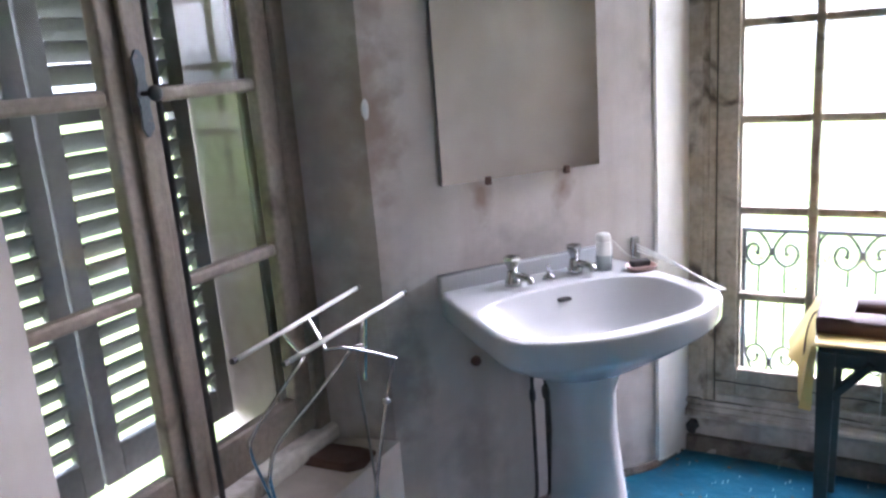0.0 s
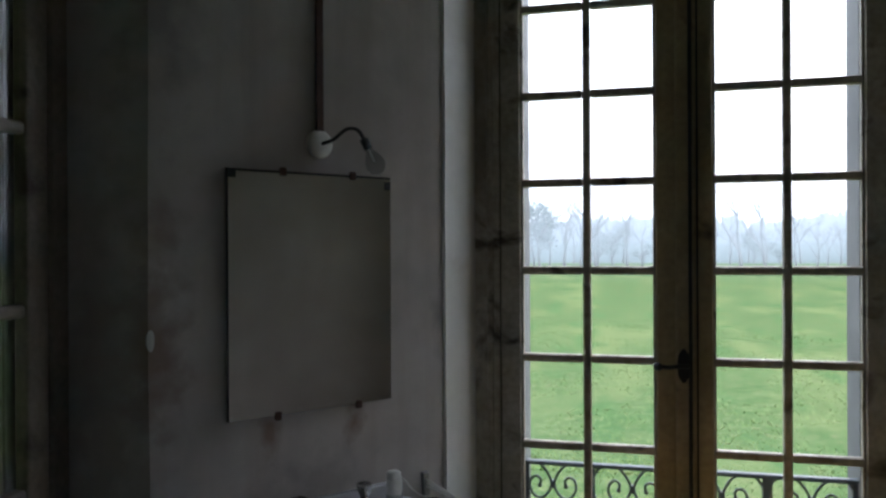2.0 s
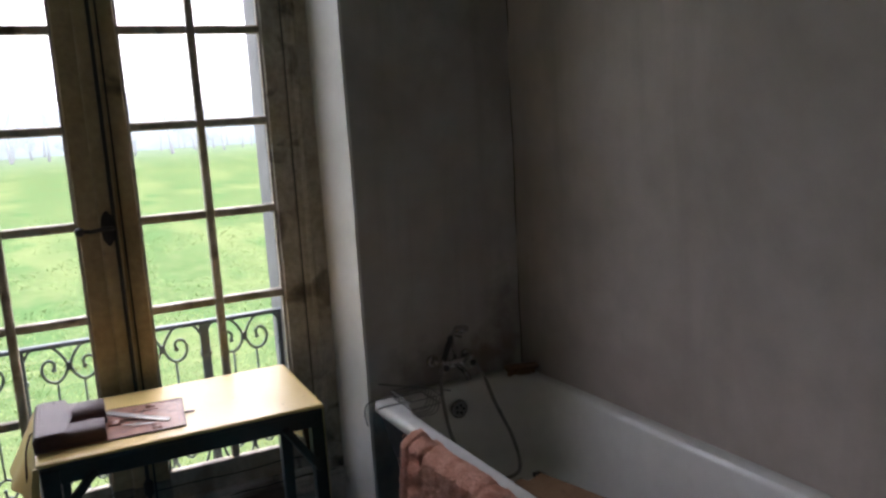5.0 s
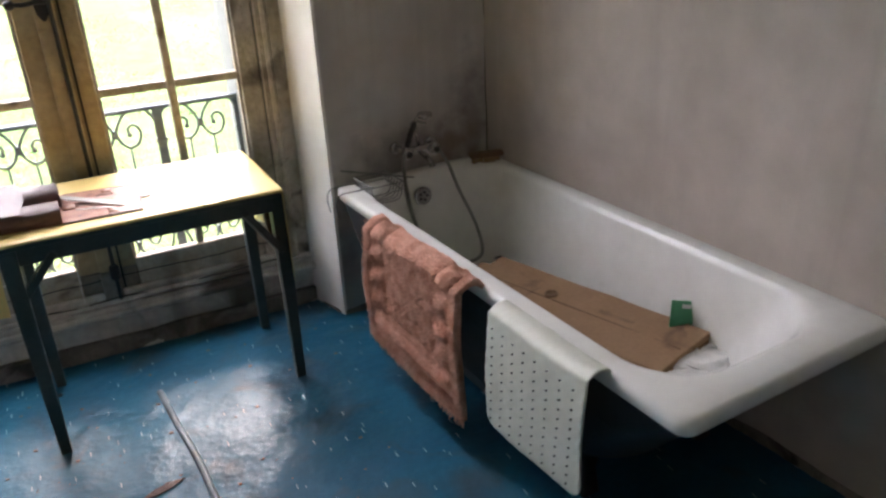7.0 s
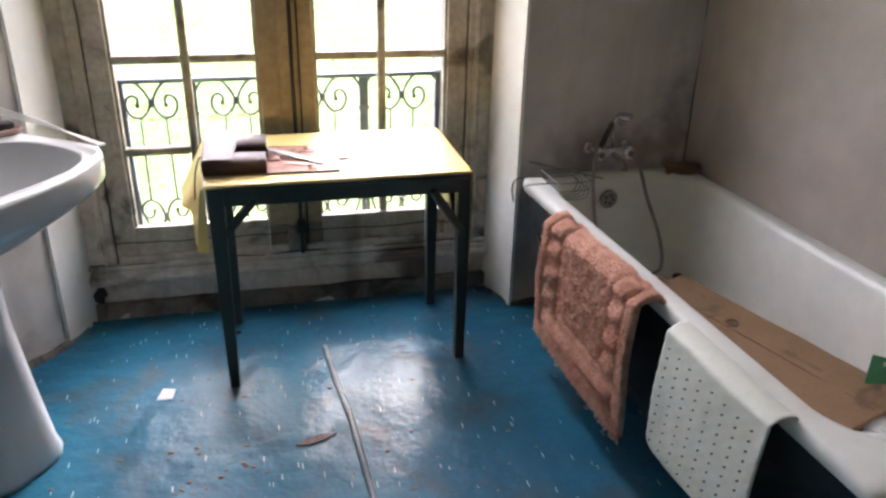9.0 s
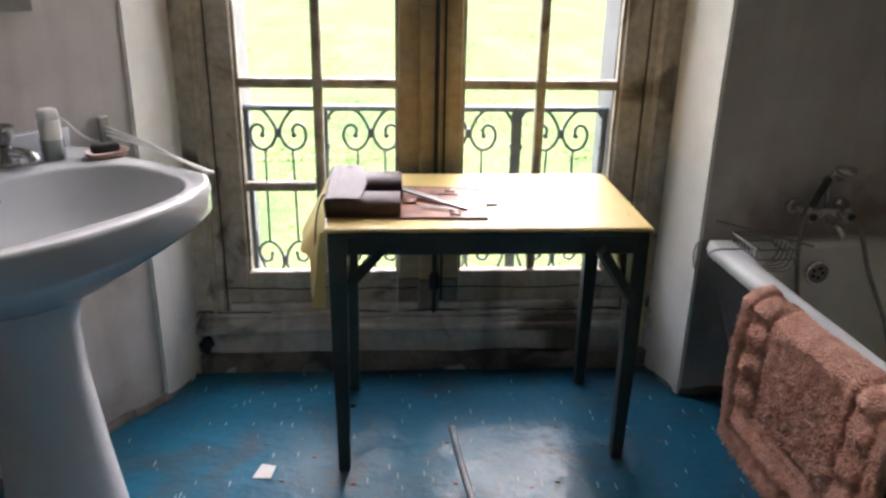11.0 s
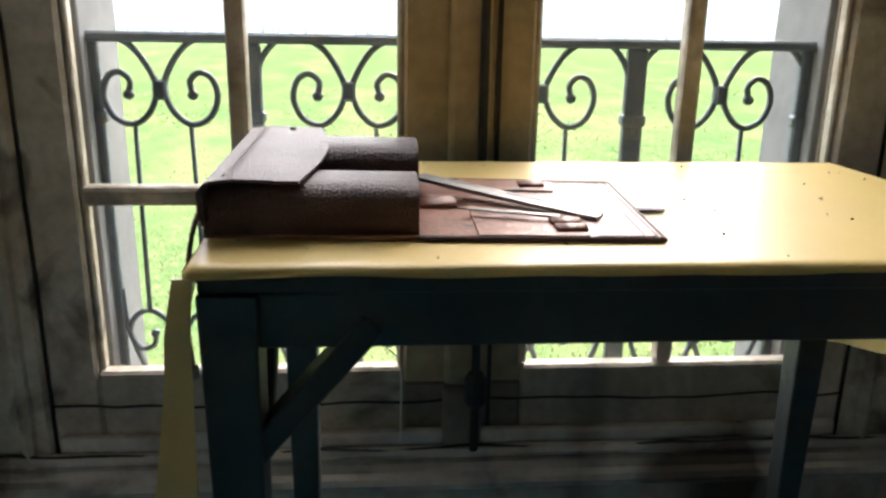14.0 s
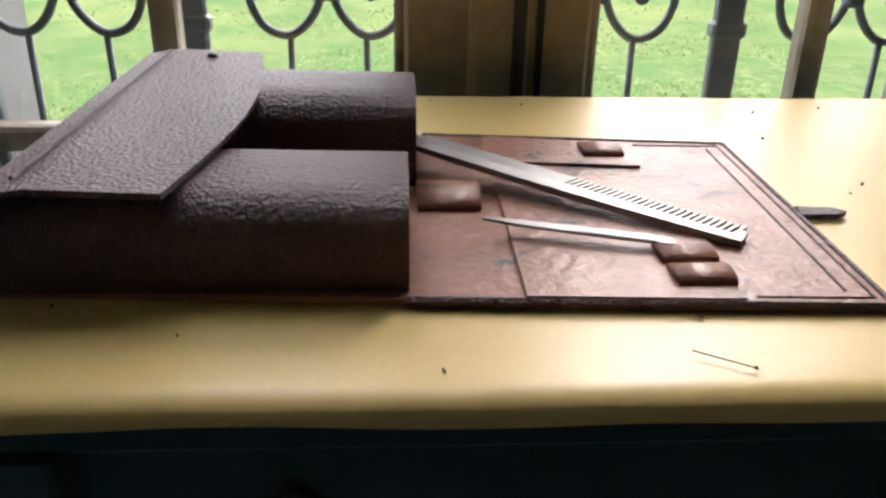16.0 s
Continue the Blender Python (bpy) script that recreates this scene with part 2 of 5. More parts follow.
RUSTY, GREY = (0.24, 0.15, 0.10), (0.23, 0.205, 0.19)
SINK_WALL = blotches("stained_sink_wall", PLASTER, [
    ((-1.46, -1.03, 1.42), 0.10, 2.6, RUSTY, 0.75), ((-1.45, -1.02, 1.75), 0.06, 2.0, RUSTY, 0.5), ((-1.44, -1.01, 0.62), 0.13, 2.2, GREY, 0.7),
    ((-1.25, -0.75, 1.15), 0.045, 1.8, RUSTY, 0.7), ((-1.07, -0.51, 1.15), 0.05, 1.8, RUSTY, 0.75), ((-0.84, -0.23, 1.45), 0.05, 3.0, GREY, 0.6),
    ((-1.15, -0.62, 0.98), 0.22, 0.5, GREY, 0.45), ((-1.02, -0.45, 0.05), 0.25, 0.35, GREY, 0.6), ((-1.45, -1.02, 2.35), 0.16, 1.8, GREY, 0.55),
    ((-1.60, -1.07, 1.15), 0.24, 4.5, (0.36, 0.30, 0.26), 0.75), ((-1.30, -0.82, 0.25), 0.14, 1.6, GREY, 0.45), ((-0.90, -0.30, 0.45), 0.06, 1.6, RUSTY, 0.35)])
BATH_WALL = blotches("stained_bath_wall", PLASTER, [
    ((1.10, -0.235, 0.62), 0.28, 0.45, GREY, 0.65), ((1.45, -0.24, 0.75), 0.12, 2.6, GREY, 0.7), ((0.86, -0.24, 0.30), 0.10, 2.0, GREY, 0.6),
    ((1.35, -0.24, 0.62), 0.16, 0.8, RUSTY, 0.5), ((1.2, -0.24, 2.2), 0.3, 1.4, GREY, 0.35)])


def floor_material():
    """Blue sheet vinyl with short pale flecks, scuffs and waves."""
    m = mat("blue_flecked_vinyl", (0.014, 0.132, 0.212), 0.34, second=(0.010, 0.090, 0.155), scale=2.2, grain=40, amount=0.35, bump=0.0, stain=(0.055, 0.075, 0.085), stain_scale=4.5, stain_cut=(0.54, 0.78), spec=0.21)
    nd, ln = m.node_tree.nodes, m.node_tree.links
    p = nd["Principled BSDF"]
    src = p.inputs["Base Color"].links[0].from_socket
    co = nd.new("ShaderNodeTexCoord")
    vo = nd.new("ShaderNodeMapping")
    vo.inputs["Scale"].default_value = (85, 10, 1)
    vo.inputs["Rotation"].default_value = (0, 0, radians(8))
    ln.new(co.outputs["Object"], vo.inputs["Vector"])
    ve = nd.new("ShaderNodeTexVoronoi")
    ve.inputs["Scale"].default_value = 1.0
    ln.new(vo.outputs[0], ve.inputs["Vector"])
    lt = nd.new("ShaderNodeMath")
    lt.operation = "LESS_THAN"
    lt.inputs[1].default_value = 0.15
    ln.new(ve.outputs["Distance"], lt.inputs[0])
    sep = nd.new("ShaderNodeSeparateColor")
    ln.new(ve.outputs["Color"], sep.inputs[0])
    keep = nd.new("ShaderNodeMath")
    keep.operation = "GREATER_THAN"
    keep.inputs[1].default_value = 0.66
    ln.new(sep.outputs[0], keep.inputs[0])
    both = nd.new("ShaderNodeMath")
    both.operation = "MULTIPLY"
    ln.new(lt.outputs[0], both.inputs[0])
    ln.new(keep.outputs[0], both.inputs[1])
    half = nd.new("ShaderNodeMath")
    half.operation = "MULTIPLY"
    half.inputs[1].default_value = 0.7
    ln.new(both.outputs[0], half.inputs[0])
    mx = nd.new("ShaderNodeMixRGB")
    mx.inputs[2].default_value = (0.50, 0.60, 0.62, 1)
    ln.new(half.outputs[0], mx.inputs[0])
    ln.new(src, mx.inputs[1])
    ln.new(mx.outputs[0], p.inputs["Base Color"])
    wv = nd.new("ShaderNodeTexNoise")
    wv.inputs["Scale"].default_value, wv.inputs["Detail"].default_value = 6.5, 6
    ln.new(co.outputs["Object"], wv.inputs["Vector"])
    b = nd.new("ShaderNodeBump")
    b.inputs["Strength"].default_value, b.inputs["Distance"].default_value = 0.75, 0.02
    ln.new(wv.outputs["Fac"], b.inputs["Height"])
    ln.new(b.outputs[0], p.inputs["Normal"])
    return m


VINYL = floor_material()
WORN_EDGE = mat("worn_vinyl_edge", (0.17, 0.22, 0.24), 0.45, second=(0.06, 0.10, 0.13), scale=7, grain=50, amount=0.7, bump=0.3, stain=(0.14, 0.10, 0.07), stain_scale=5)


def glass_material(name, tint=(0.97, 0.985, 0.98)):
    """A thin pane: clear, with a faint gloss."""
    m = bpy.data.materials.new(name)
    m.use_nodes = True
    nd, ln = m.node_tree.nodes, m.node_tree.links
    nd.clear()
    tr = nd.new("ShaderNodeBsdfTransparent")
    tr.inputs[0].default_value = (*tint, 1)
    gl = nd.new("ShaderNodeBsdfGlossy")
    gl.inputs["Roughness"].default_value = 0.02
    fr = nd.new("ShaderNodeLayerWeight")
    fr.inputs["Blend"].default_value = 0.5
    pw = nd.new("ShaderNodeMath")
    pw.operation = "POWER"
    pw.inputs[1].default_value = 4.0
    ln.new(fr.outputs["Facing"], pw.inputs[0])
    sc = nd.new("ShaderNodeMath")
    sc.operation = "MULTIPLY_ADD"
    sc.inputs[1].default_value, sc.inputs[2].default_value = 0.07, 0.020
    ln.new(pw.outputs[0], sc.inputs[0])
    mx = nd.new("ShaderNodeMixShader")
    out = nd.new("ShaderNodeOutputMaterial")
    ln.new(sc.outputs[0], mx.inputs[0])
    ln.new(tr.outputs[0], mx.inputs[1])
    ln.new(gl.outputs[0], mx.inputs[2])
    ln.new(mx.outputs[0], out.inputs[0])
    return m


GLASS = glass_material("window_glass")
CLEAR = glass_material("clear_bulb_glass", (0.82, 0.85, 0.86))
# Self-lit woods tone: the paleness of mist is put into the emitted colour.
def hazy_glow_material(name, color, strength):
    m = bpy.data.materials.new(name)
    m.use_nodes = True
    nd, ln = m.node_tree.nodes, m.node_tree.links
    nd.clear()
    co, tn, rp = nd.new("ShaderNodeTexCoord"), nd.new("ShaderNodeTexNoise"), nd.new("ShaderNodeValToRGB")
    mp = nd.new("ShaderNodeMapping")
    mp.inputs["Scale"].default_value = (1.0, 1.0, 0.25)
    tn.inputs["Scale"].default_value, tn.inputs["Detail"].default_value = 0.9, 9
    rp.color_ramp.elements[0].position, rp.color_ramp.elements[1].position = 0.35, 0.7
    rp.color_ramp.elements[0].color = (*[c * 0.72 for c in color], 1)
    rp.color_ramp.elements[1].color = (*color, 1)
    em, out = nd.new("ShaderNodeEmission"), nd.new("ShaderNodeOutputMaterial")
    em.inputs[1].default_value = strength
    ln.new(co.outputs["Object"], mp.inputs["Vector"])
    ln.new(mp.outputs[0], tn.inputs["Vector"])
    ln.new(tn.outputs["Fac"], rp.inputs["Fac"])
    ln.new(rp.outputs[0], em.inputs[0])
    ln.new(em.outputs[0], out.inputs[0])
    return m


MIRROR = mat("old_mirror", (0.80, 0.80, 0.76), 0.05, 1.0, second=(0.76, 0.76, 0.71), scale=3, grain=12, amount=0.1, bump=0.0)


# ---- builders ----
def part(name, bm, material, parent=None, label="", smooth=False, at=None):
    """Links a bmesh as one mesh object under a thing or a part."""
    bmesh.ops.recalc_face_normals(bm, faces=bm.faces)
    me = bpy.data.meshes.new(name)
    bm.to_mesh(me)
    bm.free()
    if smooth:
        me.shade_smooth()
    me.materials.append(material)
    ob = new(name, me)
    if at is not None:
        ob.matrix_basis = at
    if parent is not None:
        ob.parent = parent
    if label:
        tagged(ob, label)
    return ob


def thing(name, m, label, category, group="", kind=""):
    """An Empty at the base of a thing."""
    ob = new(name)
    ob.empty_display_size = 0.05
    ob.matrix_basis = m
    return tagged(ob, label, category, group, kind)


def box(x0, x1, y0, y1, z0, z1, bevel=0.0, bm=None, seg=1):
    b = bm or bmesh.new()
    r = bmesh.ops.create_cube(b, size=1, matrix=Matrix.Translation(((x0 + x1) / 2, (y0 + y1) / 2, (z0 + z1) / 2)) @ Matrix.Diagonal((abs(x1 - x0), abs(y1 - y0), abs(z1 - z0), 1)))
    if bevel:
        vs = r["verts"]
        es = list({e for v in vs for e in v.link_edges})
        bmesh.ops.bevel(b, geom=es, offset=bevel, segments=seg, affect="EDGES", profile=0.5)
    return b


def prism(points, z0, z1, bm=None):
    b = bm or bmesh.new()
    lo = [b.verts.new((x, y, z0)) for x, y in points]
    hi = [b.verts.new((x, y, z1)) for x, y in points]
    n = len(points)
    b.faces.new(lo[::-1])
    b.faces.new(hi)
    for i in range(n):
        b.faces.new((lo[i], lo[(i + 1) % n], hi[(i + 1) % n], hi[i]))
    return b


def loft(rings, caps=(True, True), bm=None):
    """Skins rings of equal counts of points."""
    b = bm or bmesh.new()
    vs = [[b.verts.new(p) for p in r] for r in rings]
    n = len(rings[0])
    for a, c in zip(vs, vs[1:]):
        for i in range(n):
            b.faces.new((a[i], a[(i + 1) % n], c[(i + 1) % n], c[i]))
    if caps[0]:
        b.faces.new(vs[0][::-1])
    if caps[1]:
        b.faces.new(vs[-1])
    return b


def rounded(hx, hy, r, z, n=10, cx=0.0, cy=0.0, power=None):
    """A ring: a rectangle with round corners, 4 * n points."""
    out = []
    for q, (sx, sy) in enumerate(((1, 1), (-1, 1), (-1, -1), (1, -1))):
        for k in range(n):
            a = radians(90 * q + 90 * k / (n - 1))
            out.append((cx + sx * (hx - r) + r * math.cos(a), cy + sy * (hy - r) + r * math.sin(a), z))
    return out


def tube(points, radius, sides=8, bm=None, closed=False, taper=None):
    """A round bar along points."""
    b = bm or bmesh.new()
    pts = [Vector(p) for p in points]
    rings = []
    up = Vector((0.13, 0.29, 0.95)).normalized()
    for i, p in enumerate(pts):
        d = (pts[min(i + 1, len(pts) - 1)] - pts[max(i - 1, 0)]).normalized()
        s = d.cross(up)
        if s.length < 0.05:
            s = d.cross(Vector((1, 0, 0)))
        s.normalize()
        u = s.cross(d)
        r = radius if taper is None else radius * (1 + (taper - 1) * i / (len(pts) - 1))
        rings.append([p + r * (math.cos(2 * math.pi * k / sides) * s + math.sin(2 * math.pi * k / sides) * u) for k in range(sides)])
    return loft(rings, bm=b)


def smooth_line(points, n=6):
    """Catmull-Rom through points."""
    p = [Vector(q) for q in points]
    p = [2 * p[0] - p[1]] + p + [2 * p[-1] - p[-2]]
    out = []
    for i in range(1, len(p) - 2):
        for k in range(n):
            t = k / n
            a, b_, c, d = p[i - 1], p[i], p[i + 1], p[i + 2]
            out.append(0.5 * ((2 * b_) + (c - a) * t + (2 * a - 5 * b_ + 4 * c - d) * t * t + (3 * b_ - a - 3 * c + d) * t ** 3))
    return out + [p[-2]]


def lathe(profile, sides=20, axis="z", bm=None, at=(0, 0, 0)):
    """Turns a profile of (radius, height) round an axis."""
    rings = []
    for r, h in profile:
        ring = []
        for k in range(sides):
            a = 2 * math.pi * k / sides
            c, s = r * math.cos(a), r * math.sin(a)
            q = {"z": (c, s, h), "y": (c, h, s), "x": (h, c, s)}[axis]
            ring.append((q[0] + at[0], q[1] + at[1], q[2] + at[2]))
        rings.append(ring)
    return loft(rings, bm=bm)


def rough_up(bm, amount, scale):
    """Uneven hand-made surfaces."""
    for v in bm.verts:
        v.co += Vector(noise.noise_vector(v.co * scale)) * amount
    return bm


def setting(name, bm, material, label="", category="", parent=None, smooth=False):
    ob = part(name, bm, material, parent, smooth=smooth)
    return tagged(ob, label, category, kind="structure")


# ---- structure ----
TOP = 3.35
setting("floor", box(-2.0, 2.1, -4.6, 0.22, -0.2, 0.0), VINYL, "worn blue vinyl sheet floor with pale flecks", "floor")
ridge = smooth_line([(0.058, -0.40, 0.0), (0.075, -0.62, 0.001), (0.098, -0.85, 0.002), (0.112, -1.15, 0.001), (0.16, -2.0, 0.0), (0.19, -2.9, -0.001)], 10)
seam = tube(ridge, 0.011, 8)
for v in seam.verts:
    v.co.z *= 0.6
setting("vinyl_seam", seam, WORN_EDGE, "raised lifting seam between two vinyl sheets", "floor seam", smooth=True)
setting("foundation", box(-2.0, 2.1, -4.6, 0.22, -1.2, -0.2), OUTER, "stone footing of the house", "footing")
setting("ceiling", box(-2.0, 2.1, -4.6, 0.22, TOP, TOP + 0.2), CEILING, "plain old plaster ceiling", "ceiling")


def plaster_wall(name, pts, z0, z1, label, surface=None):
    """An uneven plaster wall over a footprint, cut finely enough to waver."""
    b = bmesh.new()
    dense = []
    for (x0, y0), (x1, y1) in zip(pts, pts[1:] + pts[:1]):
        k = max(1, int(math.hypot(x1 - x0, y1 - y0) / 0.12))
        dense += [(x0 + (x1 - x0) * i / k, y0 + (y1 - y0) * i / k) for i in range(k)]
    steps = max(1, int((z1 - z0) / 0.15))
    rings = [[(x, y, z0 + (z1 - z0) * s / steps) for x, y in dense] for s in range(steps + 1)]
    for r, ring in enumerate(rings):
        if 0 < r < steps:
            rings[r] = [tuple(Vector(p) + Vector((*noise.noise_vector(Vector(p) * 2.3).xy, 0)) * 0.006) for p in ring]
    loft(rings, bm=b)
    return setting(name, b, surface or PLASTER, label, "wall")


plaster_wall("wall_sink", [(-0.765, 0.05), (-0.765, -0.01), (-0.837, -0.213), (-1.468, -1.04), (-1.70, -1.10), (-1.75, -1.10), (-1.75, -1.24), (-2.0, -1.24), (-2.0, 0.22), (-0.60, 0.22), (-0.60, 0.05)], 0, TOP, "stained off-white plaster wall between the two windows", SINK_WALL)
plaster_wall("wall_north", [(0.765, 0.05), (0.60, 0.05), (0.60, 0.22), (1.85, 0.22), (1.85, -0.235), (0.821, -0.235), (0.765, -0.01)], 0, TOP, "grey plaster wall at the tap end of the bath", BATH_WALL)
plaster_wall("wall_east", [(1.50, -0.235), (1.85, -0.235), (2.1, -4.4), (1.78, -4.4)], 0, TOP, "grimy beige plaster wall along the bath", GRIMY)
plaster_wall("wall_west", [(-1.468, -2.154), (-1.468, -4.4), (-2.0, -4.4), (-2.0, -2.24), (-1.75, -2.24), (-1.75, -2.20), (-1.70, -2.20)], 0, TOP, "pale plaster wall beside the shuttered window")
plaster_wall("wall_south", [(-2.0, -4.4), (2.1, -4.4), (2.1, -4.6), (-2.0, -4.6)], 0, TOP, "plain pale plaster wall behind")
setting("lintel_north", prism([(-0.60, 0.22), (-0.60, 0.05), (-0.765, 0.05), (-0.765, -0.01), (-0.837, -0.213), (0.821, -0.235), (0.765, -0.01), (0.765, 0.05), (0.60, 0.05), (0.60, 0.22)], 3.05, TOP), PLASTER, "plaster above the tall window", "wall")
setting("lintel_west", prism([(-1.468, -1.04), (-1.70, -1.10), (-1.75, -1.10), (-1.75, -1.24), (-2.0, -1.24), (-2.0, -2.24), (-1.75, -2.24), (-1.75, -2.20), (-1.70, -2.20), (-1.468, -2.154)], 2.85, TOP), PLASTER, "plaster above the shuttered window", "wall")
setting("wall_under_window", prism([(-1.45, -1.045), (-1.70, -1.10), (-1.75, -1.10), (-1.75, -1.24), (-2.0, -1.24), (-2.0, -2.24), (-1.75, -2.24), (-1.75, -2.20), (-1.70, -2.20), (-1.45, -2.15)], 0, 0.40), GRIMY, "low dirty ledge under the shuttered window", "ledge")


for side, a, b2 in ((-1, (-0.762, -0.030), (-0.8325, -0.217)), (1, (0.762, -0.030), (0.8165, -0.239))):
    # painted skin of the splayed reveal, wavering like the plaster under it
    cols, rows_ = 6, 22
    face = []
    for k in range(cols + 1):
        x, y = a[0] + (b2[0] - a[0]) * k / cols, a[1] + (b2[1] - a[1]) * k / cols
        face.append([(x - side * (0.004 + 0.003 * noise.noise((x * 6, y * 6, z * 2.5))), y, z) for z in [0.0 + 3.05 * r / rows_ for r in range(rows_ + 1)]])
    rv = bmesh.new()
    fv = [[rv.verts.new(q) for q in col] for col in face]
    bv = [[rv.verts.new((q[0] + side * 0.012, q[1], q[2])) for q in col] for col in face]
    for g in (fv, bv):
        for k in range(cols):
            for r in range(rows_):
                rv.faces.new((g[k][r], g[k + 1][r], g[k + 1][r + 1], g[k][r + 1]))
    for k in (0, cols):
        for r in range(rows_):
            rv.faces.new((fv[k][r], fv[k][r + 1], bv[k][r + 1], bv[k][r]))
    setting("window_reveal", rv, REVEAL, "white painted splayed reveal beside the tall window", "reveal")


def muntin_window(name, m, label):
    return tagged(thing(name, m, label, "window"), kind="structure")


# tall casement window over the meadow
win = muntin_window("window_1", pose(0, 0, 0), "tall peeling two-leaf casement window with small panes")
part("window_frame", box(-0.765, -0.665, -0.035, 0.05, 0.17, 3.05, 0.006), OLD_PAINT, win)
part("window_frame", box(0.665, 0.765, -0.035, 0.05, 0.17, 3.05, 0.006), OLD_PAINT, win)
part("window_frame", box(-0.665, 0.665, -0.035, 0.05, 2.97, 3.05, 0.006), OLD_PAINT, win)
for s in (-1, 1):
    trim = lathe([(0.012, 0.2), (0.014, 1.6), (0.012, 2.97)], 8, at=(s * 0.70, -0.036, 0))
    part("frame_bead", trim, OLD_PAINT, win)
part("window_sill", box(-0.765, 0.765, -0.055, 0.055, 0.155, 0.20, 0.012, seg=2), PLINTH, win)
setting("outer_sill", box(-0.60, 0.60, 0.055, 0.26, -0.2, 0.09, 0.008), OUTER, "weathered stone sill under the railing", "sill")
for sx in (-1, 1):
    setting("outer_jamb", box(sx * 0.586, sx * 0.606, 0.054, 0.226, 0.09, 3.05, 0.002), OUTER, "weathered grey outer jamb of the window", "jamb")
part("sill_moulding", lathe([(0.018, -0.765), (0.018, 0.765)], 10, "x", at=(0, -0.05, 0.165)), PLINTH, win)
part("sill_moulding", lathe([(0.011, -0.765), (0.011, 0.765)], 8, "x", at=(0, -0.04, 0.212)), PLINTH, win)
plinth = bmesh.new()
loft([[(x, -0.03 - (0.012 * noise.noise((x * 5, z * 9, 0))) - (0.02 if z < 0.05 else 0), z) for x in [-0.775 + 1.55 * i / 40 for i in range(41)]] + [(0.775, 0.2, z), (-0.775, 0.2, z)] for z in (0, 0.02, 0.05, 0.07, 0.11, 0.155)], bm=plinth)
part("plinth", plinth, PLINTH, win)
ROWS = [0.357] + [0.318 + 0.3258 * k for k in range(1, 9)]
PANE = bpy.data.meshes.new("pane")
pane_bm = box(-0.121, 0.121, -0.0015, 0.0015, -0.160, 0.160)
pane_bm.to_mesh(PANE)
pane_bm.free()
PANE.materials.append(GLASS)
for s in (-1, 1):
    leaf = new("window_leaf")
    leaf.parent = win
    # stiles, rails and thin bars of one leaf, inner profile included
    fr = bmesh.new()
    box(s * 0.587, s * 0.664, -0.022, 0.010, 0.202, 2.965, 0.005, fr)
    box(s * 0.098, s * 0.587, -0.022, 0.010, 0.202, 0.357, 0.005, fr)
    box(s * 0.098, s * 0.587, -0.022, 0.010, 2.924, 2.965, 0.005, fr)
    part("leaf_frame", fr, OLD_PAINT, leaf)
    part("meeting_stile", box(s * 0.006, s * 0.098, -0.022, 0.010, 0.330, 2.965, 0.005), OCHRE, leaf, "yellow-brown varnished stile")
    part("stile_foot", box(s * 0.006, s * 0.098, -0.022, 0.010, 0.202, 0.330, 0.005), BROWN_PAINT, leaf, "dark stained foot of the stile")
    part("glazing_bead", box(s * 0.098, s * 0.108, -0.012, 0.009, 0.357, 2.924, 0.003), OLD_PAINT, leaf)
    part("glazing_bead", box(s * 0.577, s * 0.587, -0.012, 0.009, 0.357, 2.924, 0.003), OLD_PAINT, leaf)
    part("glazing_bar", box(s * 0.328, s * 0.358, -0.018, 0.014, 0.357, 2.924, 0.008, seg=2), OLD_PAINT, leaf)
    for k in range(1, 8):
        for a, b2 in ((0.098, 0.328), (0.358, 0.587)):
            part("glazing_bar", box(s * a, s * b2, -0.017, 0.014, ROWS[k] - 0.0155, ROWS[k] + 0.0155, 0.008, seg=2), OLD_PAINT, leaf)
    for k in range(8):
        for c in (0.2145, 0.471):
            g = new("pane", PANE)
            g.matrix_basis = pose(s * c, 0.004, (ROWS[k] + ROWS[k + 1]) / 2, 0.25 * math.sin(7 * k + 5 * c + s), 0, 0.3 * math.sin(3 * k + 11 * c))
            g.parent = leaf
            g.visible_shadow = False
    part("weather_bar", box(s * 0.03, s * 0.655, -0.04, -0.02, 0.222, 0.25, 0.008, seg=2), PLINTH, leaf)
part("cover_strip", box(-0.032, 0.03, -0.040, -0.02, 0.330, 2.96, 0.009, seg=2), OCHRE, win)
part("strip_foot", box(-0.034, 0.032, -0.042, -0.02, 0.205, 0.330, 0.009, seg=2), BROWN_PAINT, win)
part("stile_groove", box(0.040, 0.047, -0.026, -0.0225, 0.25, 2.94), DARK, win)
bolt = new("espagnolette")
bolt.parent = win
part("rod", lathe([(0.007, 0.22), (0.007, 2.95)], 8, at=(0.018, -0.052, 0)), DARK, bolt)
part("plate", loft([rounded(0.022 * w, 0.003, 0.002, 1.285 + h, 4, -0.005, -0.044) for w, h in ((0.2, -0.06), (0.8, -0.04), (1, -0.015), (1, 0.015), (0.8, 0.04), (0.2, 0.06))]), DARK, bolt)
part("handle", tube(smooth_line([(0.012, -0.06, 1.285), (-0.02, -0.075, 1.287), (-0.055, -0.08, 1.283), (-0.085, -0.08, 1.285)], 5), 0.0075, 8), DARK, bolt, smooth=True)
part("knob", lathe([(0.002, -0.016), (0.012, -0.012), (0.016, 0), (0.012, 0.012), (0.002, 0.016)], 12, "x", at=(-0.095, -0.08, 1.285)), DARK, bolt, smooth=True)
part("rod_guide", lathe([(0.012, 0.30), (0.018, 0.31), (0.018, 0.35), (0.012, 0.36)], 10, at=(0.018, -0.052, 0)), DARK, bolt)

